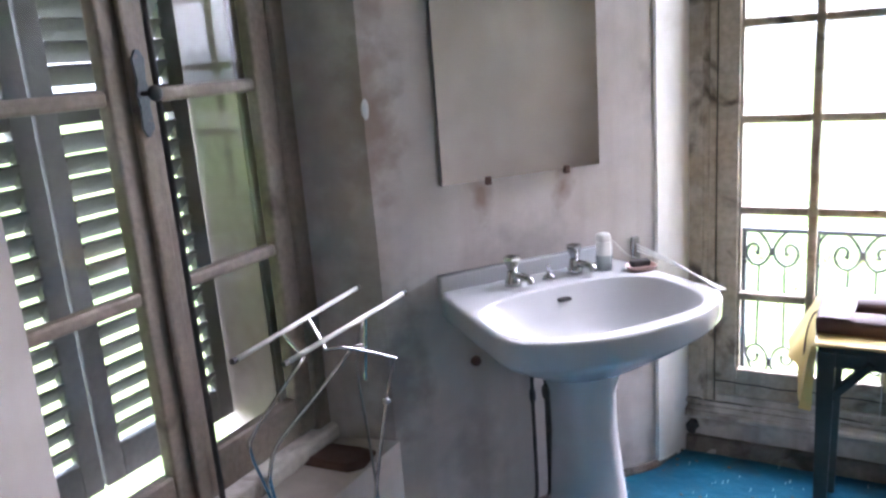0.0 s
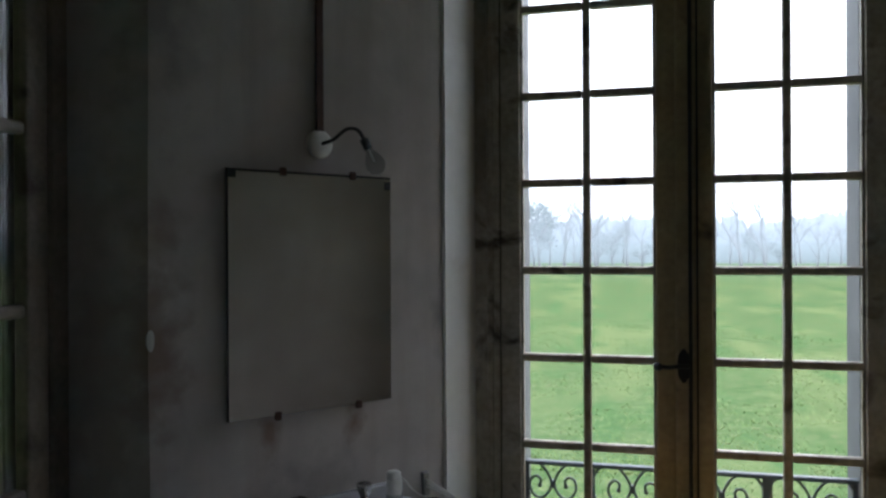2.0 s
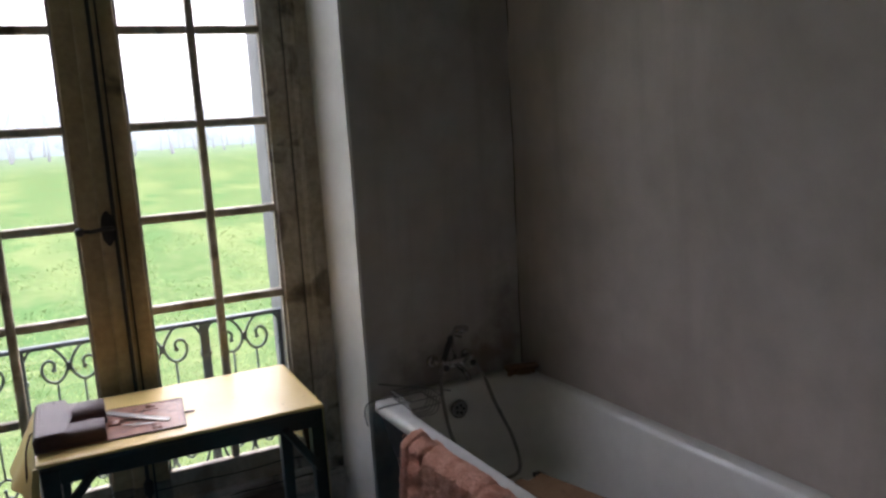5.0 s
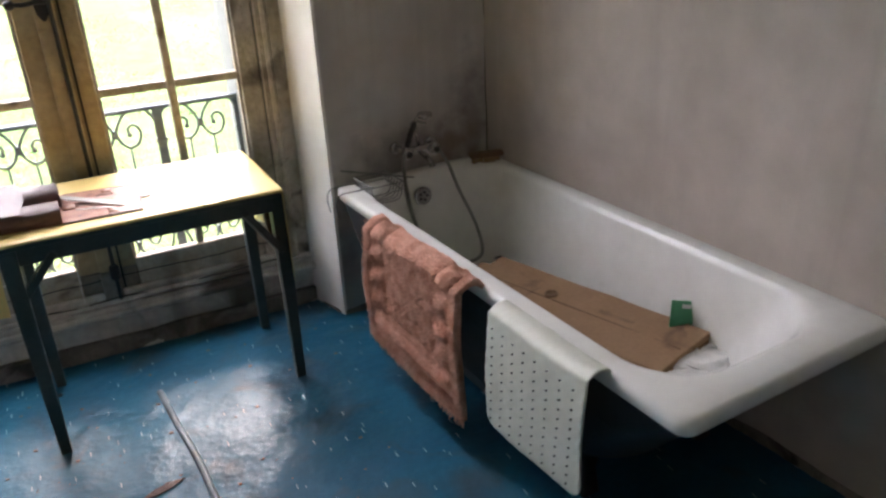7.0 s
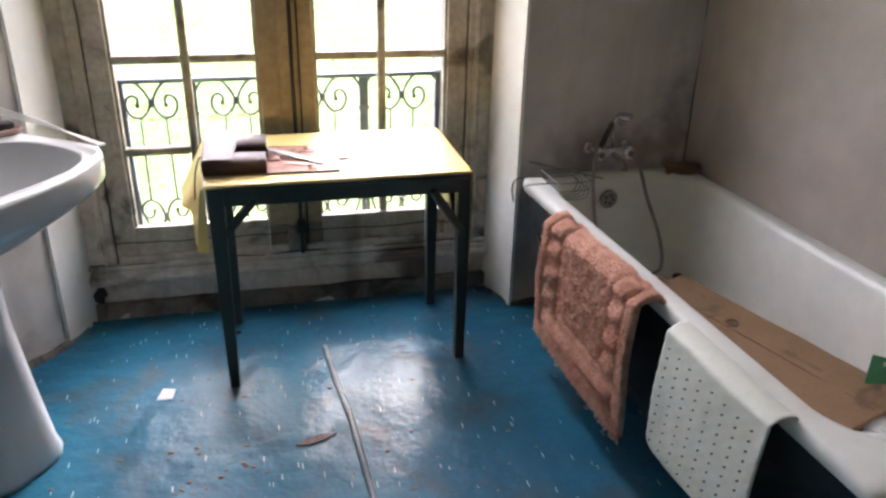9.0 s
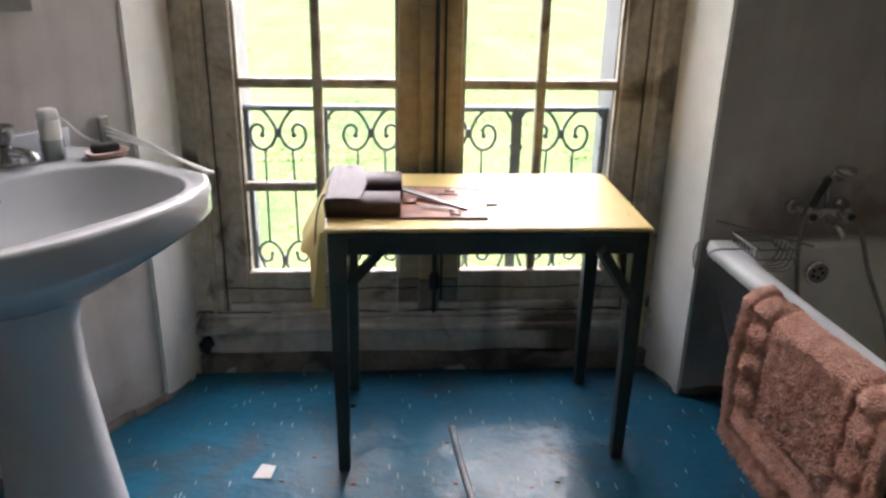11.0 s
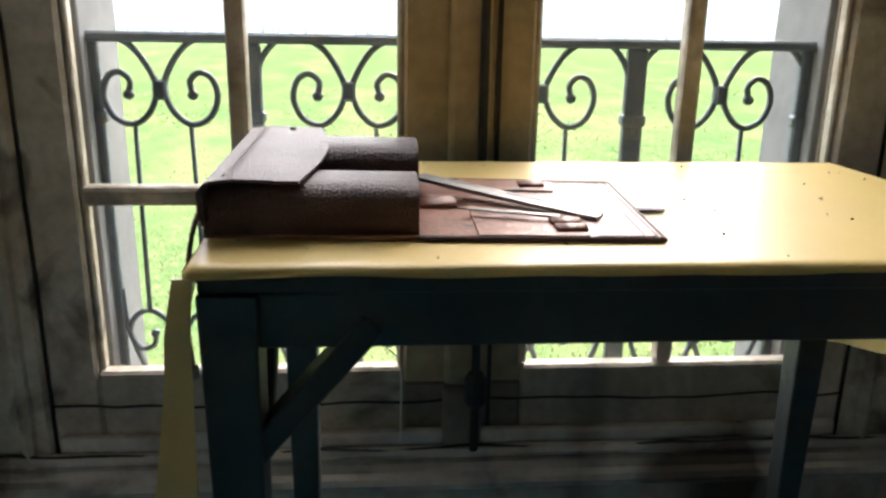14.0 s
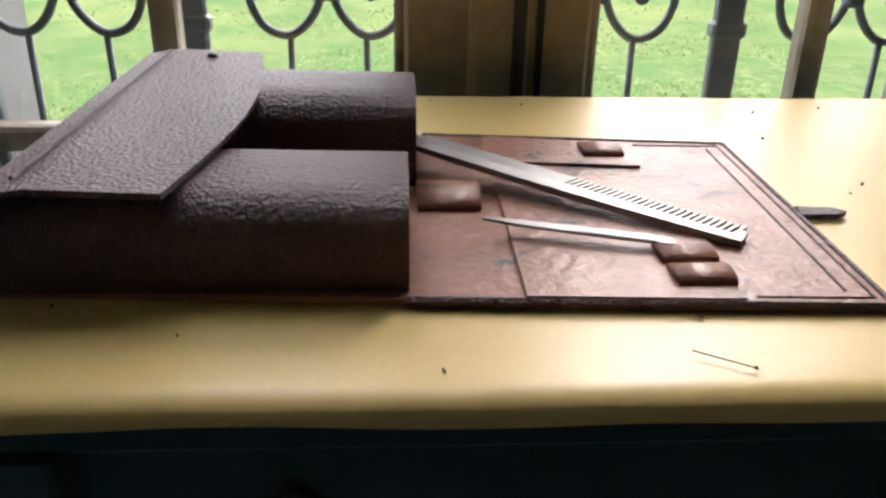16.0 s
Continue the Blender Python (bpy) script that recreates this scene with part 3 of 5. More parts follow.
# balcony railing of wrought iron
rail = thing("balcony_railing", pose(0, 0.092, 0), "dark wrought-iron balcony railing with paired scrolls", "railing")
part("handrail", box(-0.60, 0.60, -0.016, 0.016, 0.868, 0.884, 0.004), IRON, rail)
part("bottom_bar", box(-0.60, 0.60, -0.009, 0.009, 0.285, 0.299, 0.003), IRON, rail)
for x in (-0.590, -0.340, -0.026, 0.289, 0.586):
    post = part("post", box(x - 0.017, x + 0.017, -0.008, 0.008, 0.22, 0.868, 0.003), IRON, rail)
    part("collar", box(x - 0.021, x + 0.021, -0.012, 0.012, 0.742, 0.762, 0.004), IRON, post)
    for s in (-1, 1):
        part("foot_curl", tube(smooth_line([(x + s * 0.016, 0, 0.46), (x + s * 0.018, 0, 0.41), (x + s * 0.028, 0, 0.36), (x + s * 0.045, 0, 0.31), (x + s * 0.05, 0, 0.295)], 4), 0.005, 6), IRON, post)
UPPER = [(-0.150, -0.03), (-0.143, 0.035), (-0.115, 0.076), (-0.078, 0.084), (-0.042, 0.068), (-0.016, 0.033), (-0.006, 0.0), (-0.018, -0.034), (-0.044, -0.055), (-0.074, -0.045), (-0.089, -0.012), (-0.081, 0.018), (-0.062, 0.027), (-0.047, 0.014), (-0.05, -0.006)]
LOWER = [(-0.004, -0.46), (-0.008, -0.425), (-0.022, -0.392), (-0.048, -0.374), (-0.074, -0.386), (-0.084, -0.415), (-0.068, -0.444), (-0.046, -0.438), (-0.042, -0.418)]
for kx in (-0.483, -0.185, 0.132, 0.437):
    panel = new("scroll_panel")
    panel.matrix_basis = pose(kx, 0, 0.795)
    panel.parent = rail
    for s in (-1, 1):
        part("scroll", tube(smooth_line([(s * u, 0, w) for u, w in UPPER], 5), 0.0052, 7), IRON, panel, smooth=True)
        part("stem", tube([(s * -0.044, 0, -0.053), (s * -0.046, 0, -0.2), (s * -0.048, 0, -0.374)], 0.0042, 6), IRON, panel, smooth=True)
        part("lower_scroll", tube(smooth_line([(s * u, 0, w) for u, w in LOWER], 5), 0.0048, 7), IRON, panel, smooth=True)
        part("scroll_end", lathe([(0.001, -0.007), (0.008, -0.005), (0.009, 0), (0.008, 0.005), (0.001, 0.007)], 8, "y", at=(s * -0.05, 0, -0.008)), IRON, panel, smooth=True)
        part("scroll_end", lathe([(0.001, -0.006), (0.007, -0.004), (0.007, 0.004), (0.001, 0.006)], 8, "y", at=(s * -0.042, 0, -0.416)), IRON, panel, smooth=True)
        part("leg", tube([(s * -0.003, 0, -0.45), (s * -0.014, 0, -0.48), (s * -0.022, 0, -0.50)], 0.005, 6), IRON, panel)
    part("collar", box(-0.011, 0.011, -0.010, 0.010, -0.016, 0.016, 0.004), IRON, panel)
    part("collar", box(-0.010, 0.010, -0.009, 0.009, -0.452, -0.424, 0.004), IRON, panel)

# shuttered window on the side wall
win2 = muntin_window("window_2", pose(-1.70, 0, 0), "old brown casement window with closed louvred shutters behind")
for a, b2 in ((-1.17, -1.10), (-2.20, -2.13)):
    part("window_frame", box(-0.05, 0.03, a, b2, 0.40, 2.85, 0.008), BROWN_PAINT, win2)
part("window_frame", box(-0.05, 0.03, -2.13, -1.17, 2.78, 2.85, 0.008), BROWN_PAINT, win2)
part("window_sill", box(-0.2, 0.06, -2.20, -1.10, 0.40, 0.46, 0.014, seg=2), PLINTH, win2)
ROWS2 = [0.60, 1.075, 1.55, 2.02, 2.49, 2.70]
for a, b2, near in ((-1.655, -1.17, 1), (-2.13, -1.655, -1)):
    leaf = new("window_leaf")
    leaf.parent = win2
    fr = bmesh.new()
    box(-0.022, 0.022, a, a + 0.075, 0.47, 2.78, 0.007, fr, 2)
    box(-0.022, 0.022, b2 - 0.075, b2, 0.47, 2.78, 0.007, fr, 2)
    box(-0.020, 0.020, a + 0.075, b2 - 0.075, 0.47, 0.60, 0.006, fr)
    box(-0.020, 0.020, a + 0.075, b2 - 0.075, 2.70, 2.78, 0.006, fr)
    part("leaf_frame", fr, BROWN_PAINT, leaf)
    for k in range(1, 5):
        part("glazing_bar", box(-0.018, 0.018, a + 0.075, b2 - 0.075, ROWS2[k] - 0.018, ROWS2[k] + 0.018, 0.009, seg=2), BROWN_PAINT, leaf)
    for k in range(5):
        g = part("pane", box(-0.0015, 0.0015, a + 0.07, b2 - 0.07, ROWS2[k], ROWS2[k + 1]), GLASS, leaf)
        g.visible_shadow = False
part("cover_strip", box(0.022, 0.042, -1.680, -1.630, 0.47, 2.78, 0.009, seg=2), BROWN_PAINT, win2)
catch = new("window_catch")
catch.parent = win2
part("rod", lathe([(0.008, 0.45), (0.008, 2.75)], 8, at=(0.05, -1.615, 0)), DARK, catch)
part("plate", loft([rounded(0.004, 0.020 * w, 0.003, 1.555 + h, 4, 0.046, -1.655) for w, h in ((0.3, -0.10), (0.9, -0.08), (0.7, -0.03), (1, 0), (0.7, 0.03), (0.9, 0.08), (0.3, 0.10))]), IRON, catch)
part("knob", lathe([(0.006, 0.05), (0.006, 0.075), (0.018, 0.088), (0.020, 0.096), (0.012, 0.102), (0.002, 0.103)], 12, "x", at=(0, -1.66, 1.555)), DARK, catch, smooth=True)
for a, b2 in ((-1.745, -1.262), (-2.224, -1.755)):
    sh = thing("louvred_shutter", pose(-1.95, (a + b2) / 2, 0.47), "closed grey wooden louvred shutter outside the window", "shutter", "pair of shutters")
    h = (b2 - a) / 2
    for p0, p1 in ((-h, -h + 0.06), (h - 0.06, h)):
        part("stile", box(-0.016, 0.016, p0, p1, 0.05, 2.32, 0.003), SHUTTER, sh)
    for z0, z1 in ((0.05, 0.15), (1.02, 1.10), (2.22, 2.32)):
        part("rail", box(-0.015, 0.015, -h + 0.06, h - 0.06, z0, z1, 0.003), SHUTTER, sh)
    z = 0.19
    while z < 2.2:
        if not 0.98 < z < 1.14:
            part("slat", box(-0.033, 0.033, -h + 0.058, h - 0.058, -0.004, 0.004), SHUTTER, sh, at=pose(0, 0, z, 0, -47, 0))
        z += 0.056

# crack in the corner beside the bath
crack = smooth_line([(1.499 + 0.0015 * math.sin(k * 2.1), -0.237 - 0.0015 * math.sin(k * 1.3), 0.57 + 0.13 * k) for k in range(20)], 3)
setting("corner_crack", tube(crack, 0.0022, 5), PIPE, "dark open crack running up the wall corner", "crack")
# lining of the outer opening behind the shuttered window
setting("jamb_lining", box(-1.995, -1.752, -1.252, -1.242, 0.46, 2.85), LINING, "dull brown board lining beside the shutters", "lining")
setting("jamb_lining", box(-1.995, -1.752, -2.238, -2.228, 0.46, 2.85), BROWN_PAINT, "brown board lining beside the shutters", "lining")


def skirting(pts, h, t):
    """A rough cement fillet along the foot of a wall, to the room side of the line."""
    b = bmesh.new()
    rings = []
    for (x0, y0), (x1, y1) in zip(pts, pts[1:]):
        d = Vector((x1 - x0, y1 - y0))
        n = Vector((d.y, -d.x)).normalized()
        k = max(2, int(d.length / 0.03))
        for i in range(k):
            p = Vector((x0, y0)) + d * i / k
            w = t * (1 + 0.7 * noise.noise((p.x * 14, p.y * 14, 1)))
            hh = h * (1 + 0.6 * noise.noise((p.x * 9, p.y * 9, 8)))
            q = p + n * w
            o = p - n * 0.01
            rings.append([(o.x, o.y, 0), (q.x, q.y, 0), (q.x, q.y, hh * 0.3), ((p + n * w * 0.5).x, (p + n * w * 0.5).y, hh), (o.x, o.y, hh)])
    return loft(rings, bm=b)


setting("baseboard", skirting([(-1.468, -1.04), (-0.837, -0.213), (-0.772, -0.03)], 0.028, 0.012), SKIRT, "crumbling dirty cement skirting", "skirting")
setting("baseboard", skirting([(0.772, -0.03), (0.821, -0.235), (1.49, -0.235)], 0.026, 0.010), SKIRT, "crumbling dirty cement skirting", "skirting")
setting("baseboard", skirting([(1.51, -0.30), (1.78, -4.39)], 0.03, 0.012), SKIRT, "crumbling dirty cement skirting", "skirting")
for sx in (-1, 1):
    gap = smooth_line([(sx * (0.766 + 0.004 * noise.noise((k * 0.9, sx, 0))), -0.022 - 0.004 * noise.noise((k * 0.7, 3, sx)), 0.17 + 0.12 * k) for k in range(24)], 3)
    setting("frame_gap", tube(gap, 0.0042, 5), DARK, "black open joint between window frame and plaster", "joint")
    gap = smooth_line([(sx * (0.664 + 0.002 * noise.noise((k * 0.9, sx, 6))), -0.0235, 0.21 + 0.125 * k) for k in range(23)], 2)
    setting("leaf_gap", tube(gap, 0.0028, 5), DARK, "dark joint between window leaf and frame", "joint")
for z, y, r in ((0.297, -0.0235, 0.0022), (0.221, -0.045, 0.0030), (0.150, -0.046, 0.0034)):
    joint = smooth_line([(-0.76 + 0.04 * k, y - 0.003 * noise.noise((k * 0.8, z * 40, 2)), z + 0.010 * noise.noise((k * 0.45, z * 70, 0))) for k in range(39)], 2)
    setting("sill_joint", tube(joint, r, 5), DARK, "black open joint across the window foot", "joint")
foot = bmesh.new()
loft([[(x, -0.056 - 0.010 * noise.noise((x * 7, z * 20, 4)), z + (0.014 * noise.noise((x * 9, 2, 7)) if z > 0.03 else 0)) for x in [-0.762 + 1.524 * i / 50 for i in range(51)]] + [(0.762, 0.0, z), (-0.762, 0.0, z)] for z in (0.0, 0.03, 0.058, 0.064)], bm=foot)
setting("plinth_foot", foot, SKIRT, "crumbling dark dirt along the foot of the plinth", "skirting")
gnaw = rough_up(lathe([(0.024, 0.006), (0.020, -0.004), (0.012, -0.006), (0.003, -0.004)], 18, "y"), 0.022, 55)
gnaw.transform(Matrix.Translation((-0.745, -0.045, 0.10)))
setting("plinth_hole", gnaw, DARK, "dark broken hole in the plinth corner", "hole")


# ---- meadow and trees ----
GROUND = -1.0
gb = bmesh.new()
N = 60
grid = []
for i in range(N + 1):
    row = []
    for j in range(N + 1):
        u, w = i / N * 2 - 1, j / N
        x, y = math.copysign(abs(u) ** 2.2, u) * 900, 0.4 + w ** 2.2 * 1500
        row.append(gb.verts.new((x, y, GROUND + 0.10 * noise.noise((x * 0.12, y * 0.12, 3)))))
    grid.append(row)
for i in range(N):
    for j in range(N):
        gb.faces.new((grid[i][j], grid[i + 1][j], grid[i + 1][j + 1], grid[i][j + 1]))
back = [gb.verts.new(p) for p in ((-900, 0.4, GROUND), (900, 0.4, GROUND), (900, -900, GROUND), (-900, -900, GROUND))]
gb.faces.new(back)
setting("ground", gb, GRASS, "wide rough green meadow of damp winter grass", "meadow", smooth=True)

rg = random.Random(5)
verts, faces = [], []
for _ in range(26000):
    y = 2.2 + 5 * rg.random() ** 1.3
    x = (rg.random() * 2 - 1) * (1.2 + 0.55 * y)
    z = GROUND + 0.10 * noise.noise((x * 0.12, y * 0.12, 3)) - 0.01
    hgt, wid = 0.015 + 0.03 * rg.random(), 0.004 + 0.006 * rg.random()
    a, lean = rg.random() * 6.28, 0.07 * rg.random()
    dx, dy = math.cos(a) * wid, math.sin(a) * wid
    b0 = rg.random() * 6.28
    i = len(verts)
    verts += [(x - dx, y - dy, z), (x + dx, y + dy, z), (x + math.cos(b0) * lean, y + math.sin(b0) * lean, z + hgt)]
    faces.append((i, i + 1, i + 2))
for _ in range(34000):
    y = 6.5 + 22 * rg.random() ** 1.6
    x = (rg.random() * 2 - 1) * (1.5 + 0.42 * y)
    if noise.noise((x * 0.8, y * 0.5, 2)) < -0.12:
        continue
    z = GROUND + 0.10 * noise.noise((x * 0.12, y * 0.12, 3)) - 0.01
    hgt, wid, a = 0.02 + 0.04 * rg.random(), 0.008 + 0.012 * rg.random(), rg.random() * 3.14
    dx, dy, b0 = math.cos(a) * wid, math.sin(a) * wid, rg.random() * 6.28
    i = len(verts)
    verts += [(x - dx, y - dy, z), (x + dx, y + dy, z), (x + math.cos(b0) * 0.06, y + math.sin(b0) * 0.06, z + hgt)]
    faces.append((i, i + 1, i + 2))
me = bpy.data.meshes.new("grass")
me.from_pydata(verts, [], faces)
me.materials.append(BLADE)
tagged(new("grass", me), "short tufts of meadow grass outside the window", "grass", kind="stuff")


def bare_tree(name, seed, height, spread, leafy, label):
    """Tapered trunk with forking limbs; a crown of fine twigs or of small leaf clumps."""
    r = random.Random(seed)
    t = thing(name, pose(0, 0, 0), label, "tree")
    trunk, crown = bmesh.new(), bmesh.new()
    tips = []

    def grow(p, d, length, rad, depth):
        pts = [p]
        for k in range(3):
            d = (d + Vector((r.uniform(-1, 1), r.uniform(-1, 1), r.uniform(-0.2, 0.5))) * 0.16).normalized()
            pts.append(pts[-1] + d * length / 3)
        tube(pts, rad, 5 if depth < 2 else 3, trunk if depth < 3 else crown, taper=0.55)
        tips.append((pts[-1], depth))
        if depth >= 4:
            return
        for k in range(r.choice((2, 3, 3)) + (depth == 0) * 3):
            q = pts[r.choice((1, 2, 3, 3))]
            nd = (d * (0.55 if depth else 0.8) + Vector((r.uniform(-1, 1) * spread, r.uniform(-1, 1) * spread, r.uniform(0.0, 0.8)))).normalized()
            grow(q, nd, length * r.uniform(0.55, 0.75), rad * 0.5, depth + 1)

    grow(Vector((0, 0, -0.3)), Vector((0, 0, 1)), height * 0.42, height * 0.016, 0)
    if leafy:
        for p, dep in tips:
            if dep < 1:
                continue
            for k in range(leafy):
                c = p + Vector((r.gauss(0, 1), r.gauss(0, 1), r.gauss(0, 0.8))) * height * 0.06
                s = height * r.uniform(0.012, 0.028)
                n = Vector((r.uniform(-1, 1), r.uniform(-1, 1), r.uniform(-1, 1))).normalized()
                a = n.orthogonal().normalized()
                b2 = n.cross(a)
                crown.faces.new([crown.verts.new(c + s * (a * ca + b2 * sa)) for ca, sa in ((1, 0), (0.1, 0.7), (-1, 0), (-0.1, -0.6))])
    part("trunk", trunk, BARK, t)
    part("crown", crown, NEEDLE if leafy else TWIG, t)
    return t


models = [bare_tree("bare_tree", 3, 15, 1.0, 0, "tall bare winter tree at the far edge of the meadow"),
          bare_tree("bare_tree", 8, 12, 1.3, 0, "spreading leafless tree at the far edge of the meadow"),
          bare_tree("bare_tree", 21, 17, 0.7, 0, "slim bare poplar-like tree at the far edge of the meadow")]
ever = bare_tree("evergreen_tree", 4, 13, 1.1, 9, "dense dark evergreen tree at the edge of the meadow")
shrub = bare_tree("hedge_shrub", 9, 7, 1.4, 6, "dull green shrub in the far hedge")
ever.matrix_basis = pose(-13.5, 100, GROUND, 0, 0, 20)
ever.scale = (0.8, 0.8, 0.72)
shrub.matrix_basis = pose(-4, 116, GROUND)
models[0].matrix_basis = pose(-5.5, 100, GROUND)
models[1].matrix_basis = pose(6, 118, GROUND)
models[2].matrix_basis = pose(18, 120, GROUND)
rt = random.Random(11)
for k in range(16):
    x = -60 + 120 * (k + rt.random()) / 16
    src = models[rt.choice((0, 1, 1, 2, 2))]
    c = copy_thing(src, pose(x, rt.uniform(122, 131), GROUND, 0, 0, rt.uniform(0, 360)))
    c.scale = [rt.uniform(0.65, 1.05)] * 3
for k in range(30):
    x = -32 + 64 * (k + rt.random()) / 30
    c = copy_thing(models[rt.choice((0, 1, 2))], pose(x, rt.uniform(96, 121), GROUND, 0, 0, rt.uniform(0, 360)))
    c.scale = [rt.uniform(0.6, 1.0) * (1.25 if k % 9 == 2 else 0.9)] * 3
for k in range(14):
    c = copy_thing(shrub, pose(-70 + 140 * (k + rt.random()) / 14, rt.uniform(120, 128), GROUND, 0, 0, rt.uniform(0, 360)))
    c.scale = [rt.uniform(0.55, 1.0)] * 3
for x, y in ((-17.5, 104), (-60, 100)):
    copy_thing(ever, pose(x, y, GROUND, 0, 0, x * 7)).scale = (0.7, 0.7, 0.6)

# flat woods strips behind the meadow; haze is a painted glow, paler farther off
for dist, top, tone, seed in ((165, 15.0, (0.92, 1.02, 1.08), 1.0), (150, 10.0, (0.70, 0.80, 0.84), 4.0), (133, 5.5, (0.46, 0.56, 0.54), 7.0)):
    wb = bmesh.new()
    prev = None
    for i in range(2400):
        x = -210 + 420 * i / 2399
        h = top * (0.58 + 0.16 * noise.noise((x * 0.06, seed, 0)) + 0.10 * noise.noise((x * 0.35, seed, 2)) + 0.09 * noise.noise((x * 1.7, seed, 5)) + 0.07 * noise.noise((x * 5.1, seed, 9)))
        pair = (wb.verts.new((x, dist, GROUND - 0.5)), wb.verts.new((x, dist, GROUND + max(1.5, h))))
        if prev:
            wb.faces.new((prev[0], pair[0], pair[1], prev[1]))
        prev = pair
    setting("backdrop", wb, hazy_glow_material("glowing_hazy_woods", tone, 0.40), "flat glowing strip of winter woods, mist painted into its colour", "woods")

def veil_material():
    """Self-lit see-through sheet that imitates thin mist, thickest near the ground."""
    m = bpy.data.materials.new("glowing_mist_sheet")
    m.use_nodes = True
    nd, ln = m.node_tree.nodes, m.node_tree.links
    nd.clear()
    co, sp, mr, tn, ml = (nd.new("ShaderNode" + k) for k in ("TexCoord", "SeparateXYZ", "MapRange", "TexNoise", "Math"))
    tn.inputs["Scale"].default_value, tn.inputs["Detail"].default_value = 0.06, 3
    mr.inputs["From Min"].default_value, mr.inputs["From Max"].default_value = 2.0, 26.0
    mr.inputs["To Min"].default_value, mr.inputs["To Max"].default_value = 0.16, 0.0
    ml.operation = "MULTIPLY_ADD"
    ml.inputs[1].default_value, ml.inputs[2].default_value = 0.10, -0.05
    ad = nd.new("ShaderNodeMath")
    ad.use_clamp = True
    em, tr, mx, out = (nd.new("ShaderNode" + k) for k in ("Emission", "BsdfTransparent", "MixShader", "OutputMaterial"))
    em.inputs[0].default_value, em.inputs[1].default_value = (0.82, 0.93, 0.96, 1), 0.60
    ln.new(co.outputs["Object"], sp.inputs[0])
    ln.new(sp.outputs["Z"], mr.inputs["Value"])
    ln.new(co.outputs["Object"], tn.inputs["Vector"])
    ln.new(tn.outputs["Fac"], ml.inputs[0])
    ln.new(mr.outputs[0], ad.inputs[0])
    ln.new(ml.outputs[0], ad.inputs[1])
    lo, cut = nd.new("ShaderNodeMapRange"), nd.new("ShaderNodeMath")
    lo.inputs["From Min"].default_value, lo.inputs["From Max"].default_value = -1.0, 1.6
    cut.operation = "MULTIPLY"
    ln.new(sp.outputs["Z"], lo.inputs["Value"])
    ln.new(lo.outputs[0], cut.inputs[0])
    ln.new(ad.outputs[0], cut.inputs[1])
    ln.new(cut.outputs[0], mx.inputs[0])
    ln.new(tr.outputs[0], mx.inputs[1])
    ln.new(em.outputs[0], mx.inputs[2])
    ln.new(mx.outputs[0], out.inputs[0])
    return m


MIST_GLOW = veil_material()
# added glowing sheets, one behind another, lay the haze over the far meadow
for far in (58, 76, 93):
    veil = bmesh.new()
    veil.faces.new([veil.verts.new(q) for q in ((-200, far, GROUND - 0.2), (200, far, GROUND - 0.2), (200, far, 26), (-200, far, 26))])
    setting("backdrop", veil, MIST_GLOW, "glowing see-through sheet imitating mist over the far meadow", "mist").visible_shadow = False

# ---- bath ----
tub = thing("bathtub", pose(1.178, -0.235, 0, 0, 0, 3.0), "white enamelled cast-iron bathtub, black outside, against the wall", "bathtub")
L, HW, RIM = 1.74, 0.352, 0.555


def tub_ring(inset, z, r, far=0.0, near=0.0, n=14):
    hx, y0, y1 = HW - inset, -far - inset * 0.4, -L + near + inset
    return rounded(hx, (y0 - y1) / 2, min(r, hx - 0.01), z, n, 0, (y0 + y1) / 2)


shell = loft([tub_ring(0.10, 0.07, 0.2, 0.10, 0.36), tub_ring(0.05, 0.17, 0.2, 0.05, 0.26), tub_ring(0.012, 0.40, 0.12, 0.02, 0.10), tub_ring(0.008, 0.505, 0.06, 0.0, 0.0)], (True, False))
part("outer_shell", shell, BLACK, tub, "black painted outside", smooth=False)
inside = [tub_ring(0.004, 0.508, 0.035), tub_ring(-0.004, 0.528, 0.035), tub_ring(0.0, RIM - 0.006, 0.035), tub_ring(0.012, RIM, 0.035), tub_ring(0.056, RIM - 0.001, 0.16, 0.03, 0.025), tub_ring(0.064, RIM - 0.006, 0.18, 0.033, 0.033), tub_ring(0.071, RIM - 0.024, 0.19, 0.036, 0.042), tub_ring(0.085, 0.42, 0.20, 0.045, 0.09), tub_ring(0.105, 0.25, 0.20, 0.055, 0.20), tub_ring(0.15, 0.175, 0.18, 0.09, 0.33), tub_ring(0.22, 0.158, 0.11, 0.16, 0.42)]
part("basin", loft(inside, (False, True)), ENAMEL, tub, "white enamel inside and rolled rim", smooth=True)
part("overflow", lathe([(0.032, 0.004), (0.032, -0.010), (0.024, -0.012), (0.004, -0.013)], 18, "y", at=(-0.03, -0.084, 0.47)), STEEL, tub, "dull metal round overflow cover")
for k in range(5):
    part("overflow_hole", lathe([(0.006, -0.012), (0.006, -0.0146), (0.001, -0.0148)], 10, "y", at=(-0.03 + 0.016 * math.cos(k * 1.2566), -0.084, 0.47 + 0.016 * math.sin(k * 1.2566))), BLACK, tub)
part("overflow_ring", lathe([(0.034, 0.004), (0.038, -0.006), (0.036, -0.012), (0.031, -0.014), (0.030, -0.008)], 18, "y", at=(-0.03, -0.084, 0.47)), CHROME, tub)
for x in (-0.22, 0.22):
    for y in (-0.3, -1.3):
        part("foot", loft([rounded(0.03, 0.03, 0.01, 0.0, 4, x, y), rounded(0.022, 0.022, 0.01, 0.08, 4, x, y), rounded(0.04, 0.04, 0.01, 0.21, 4, x, y)]), BLACK, tub)

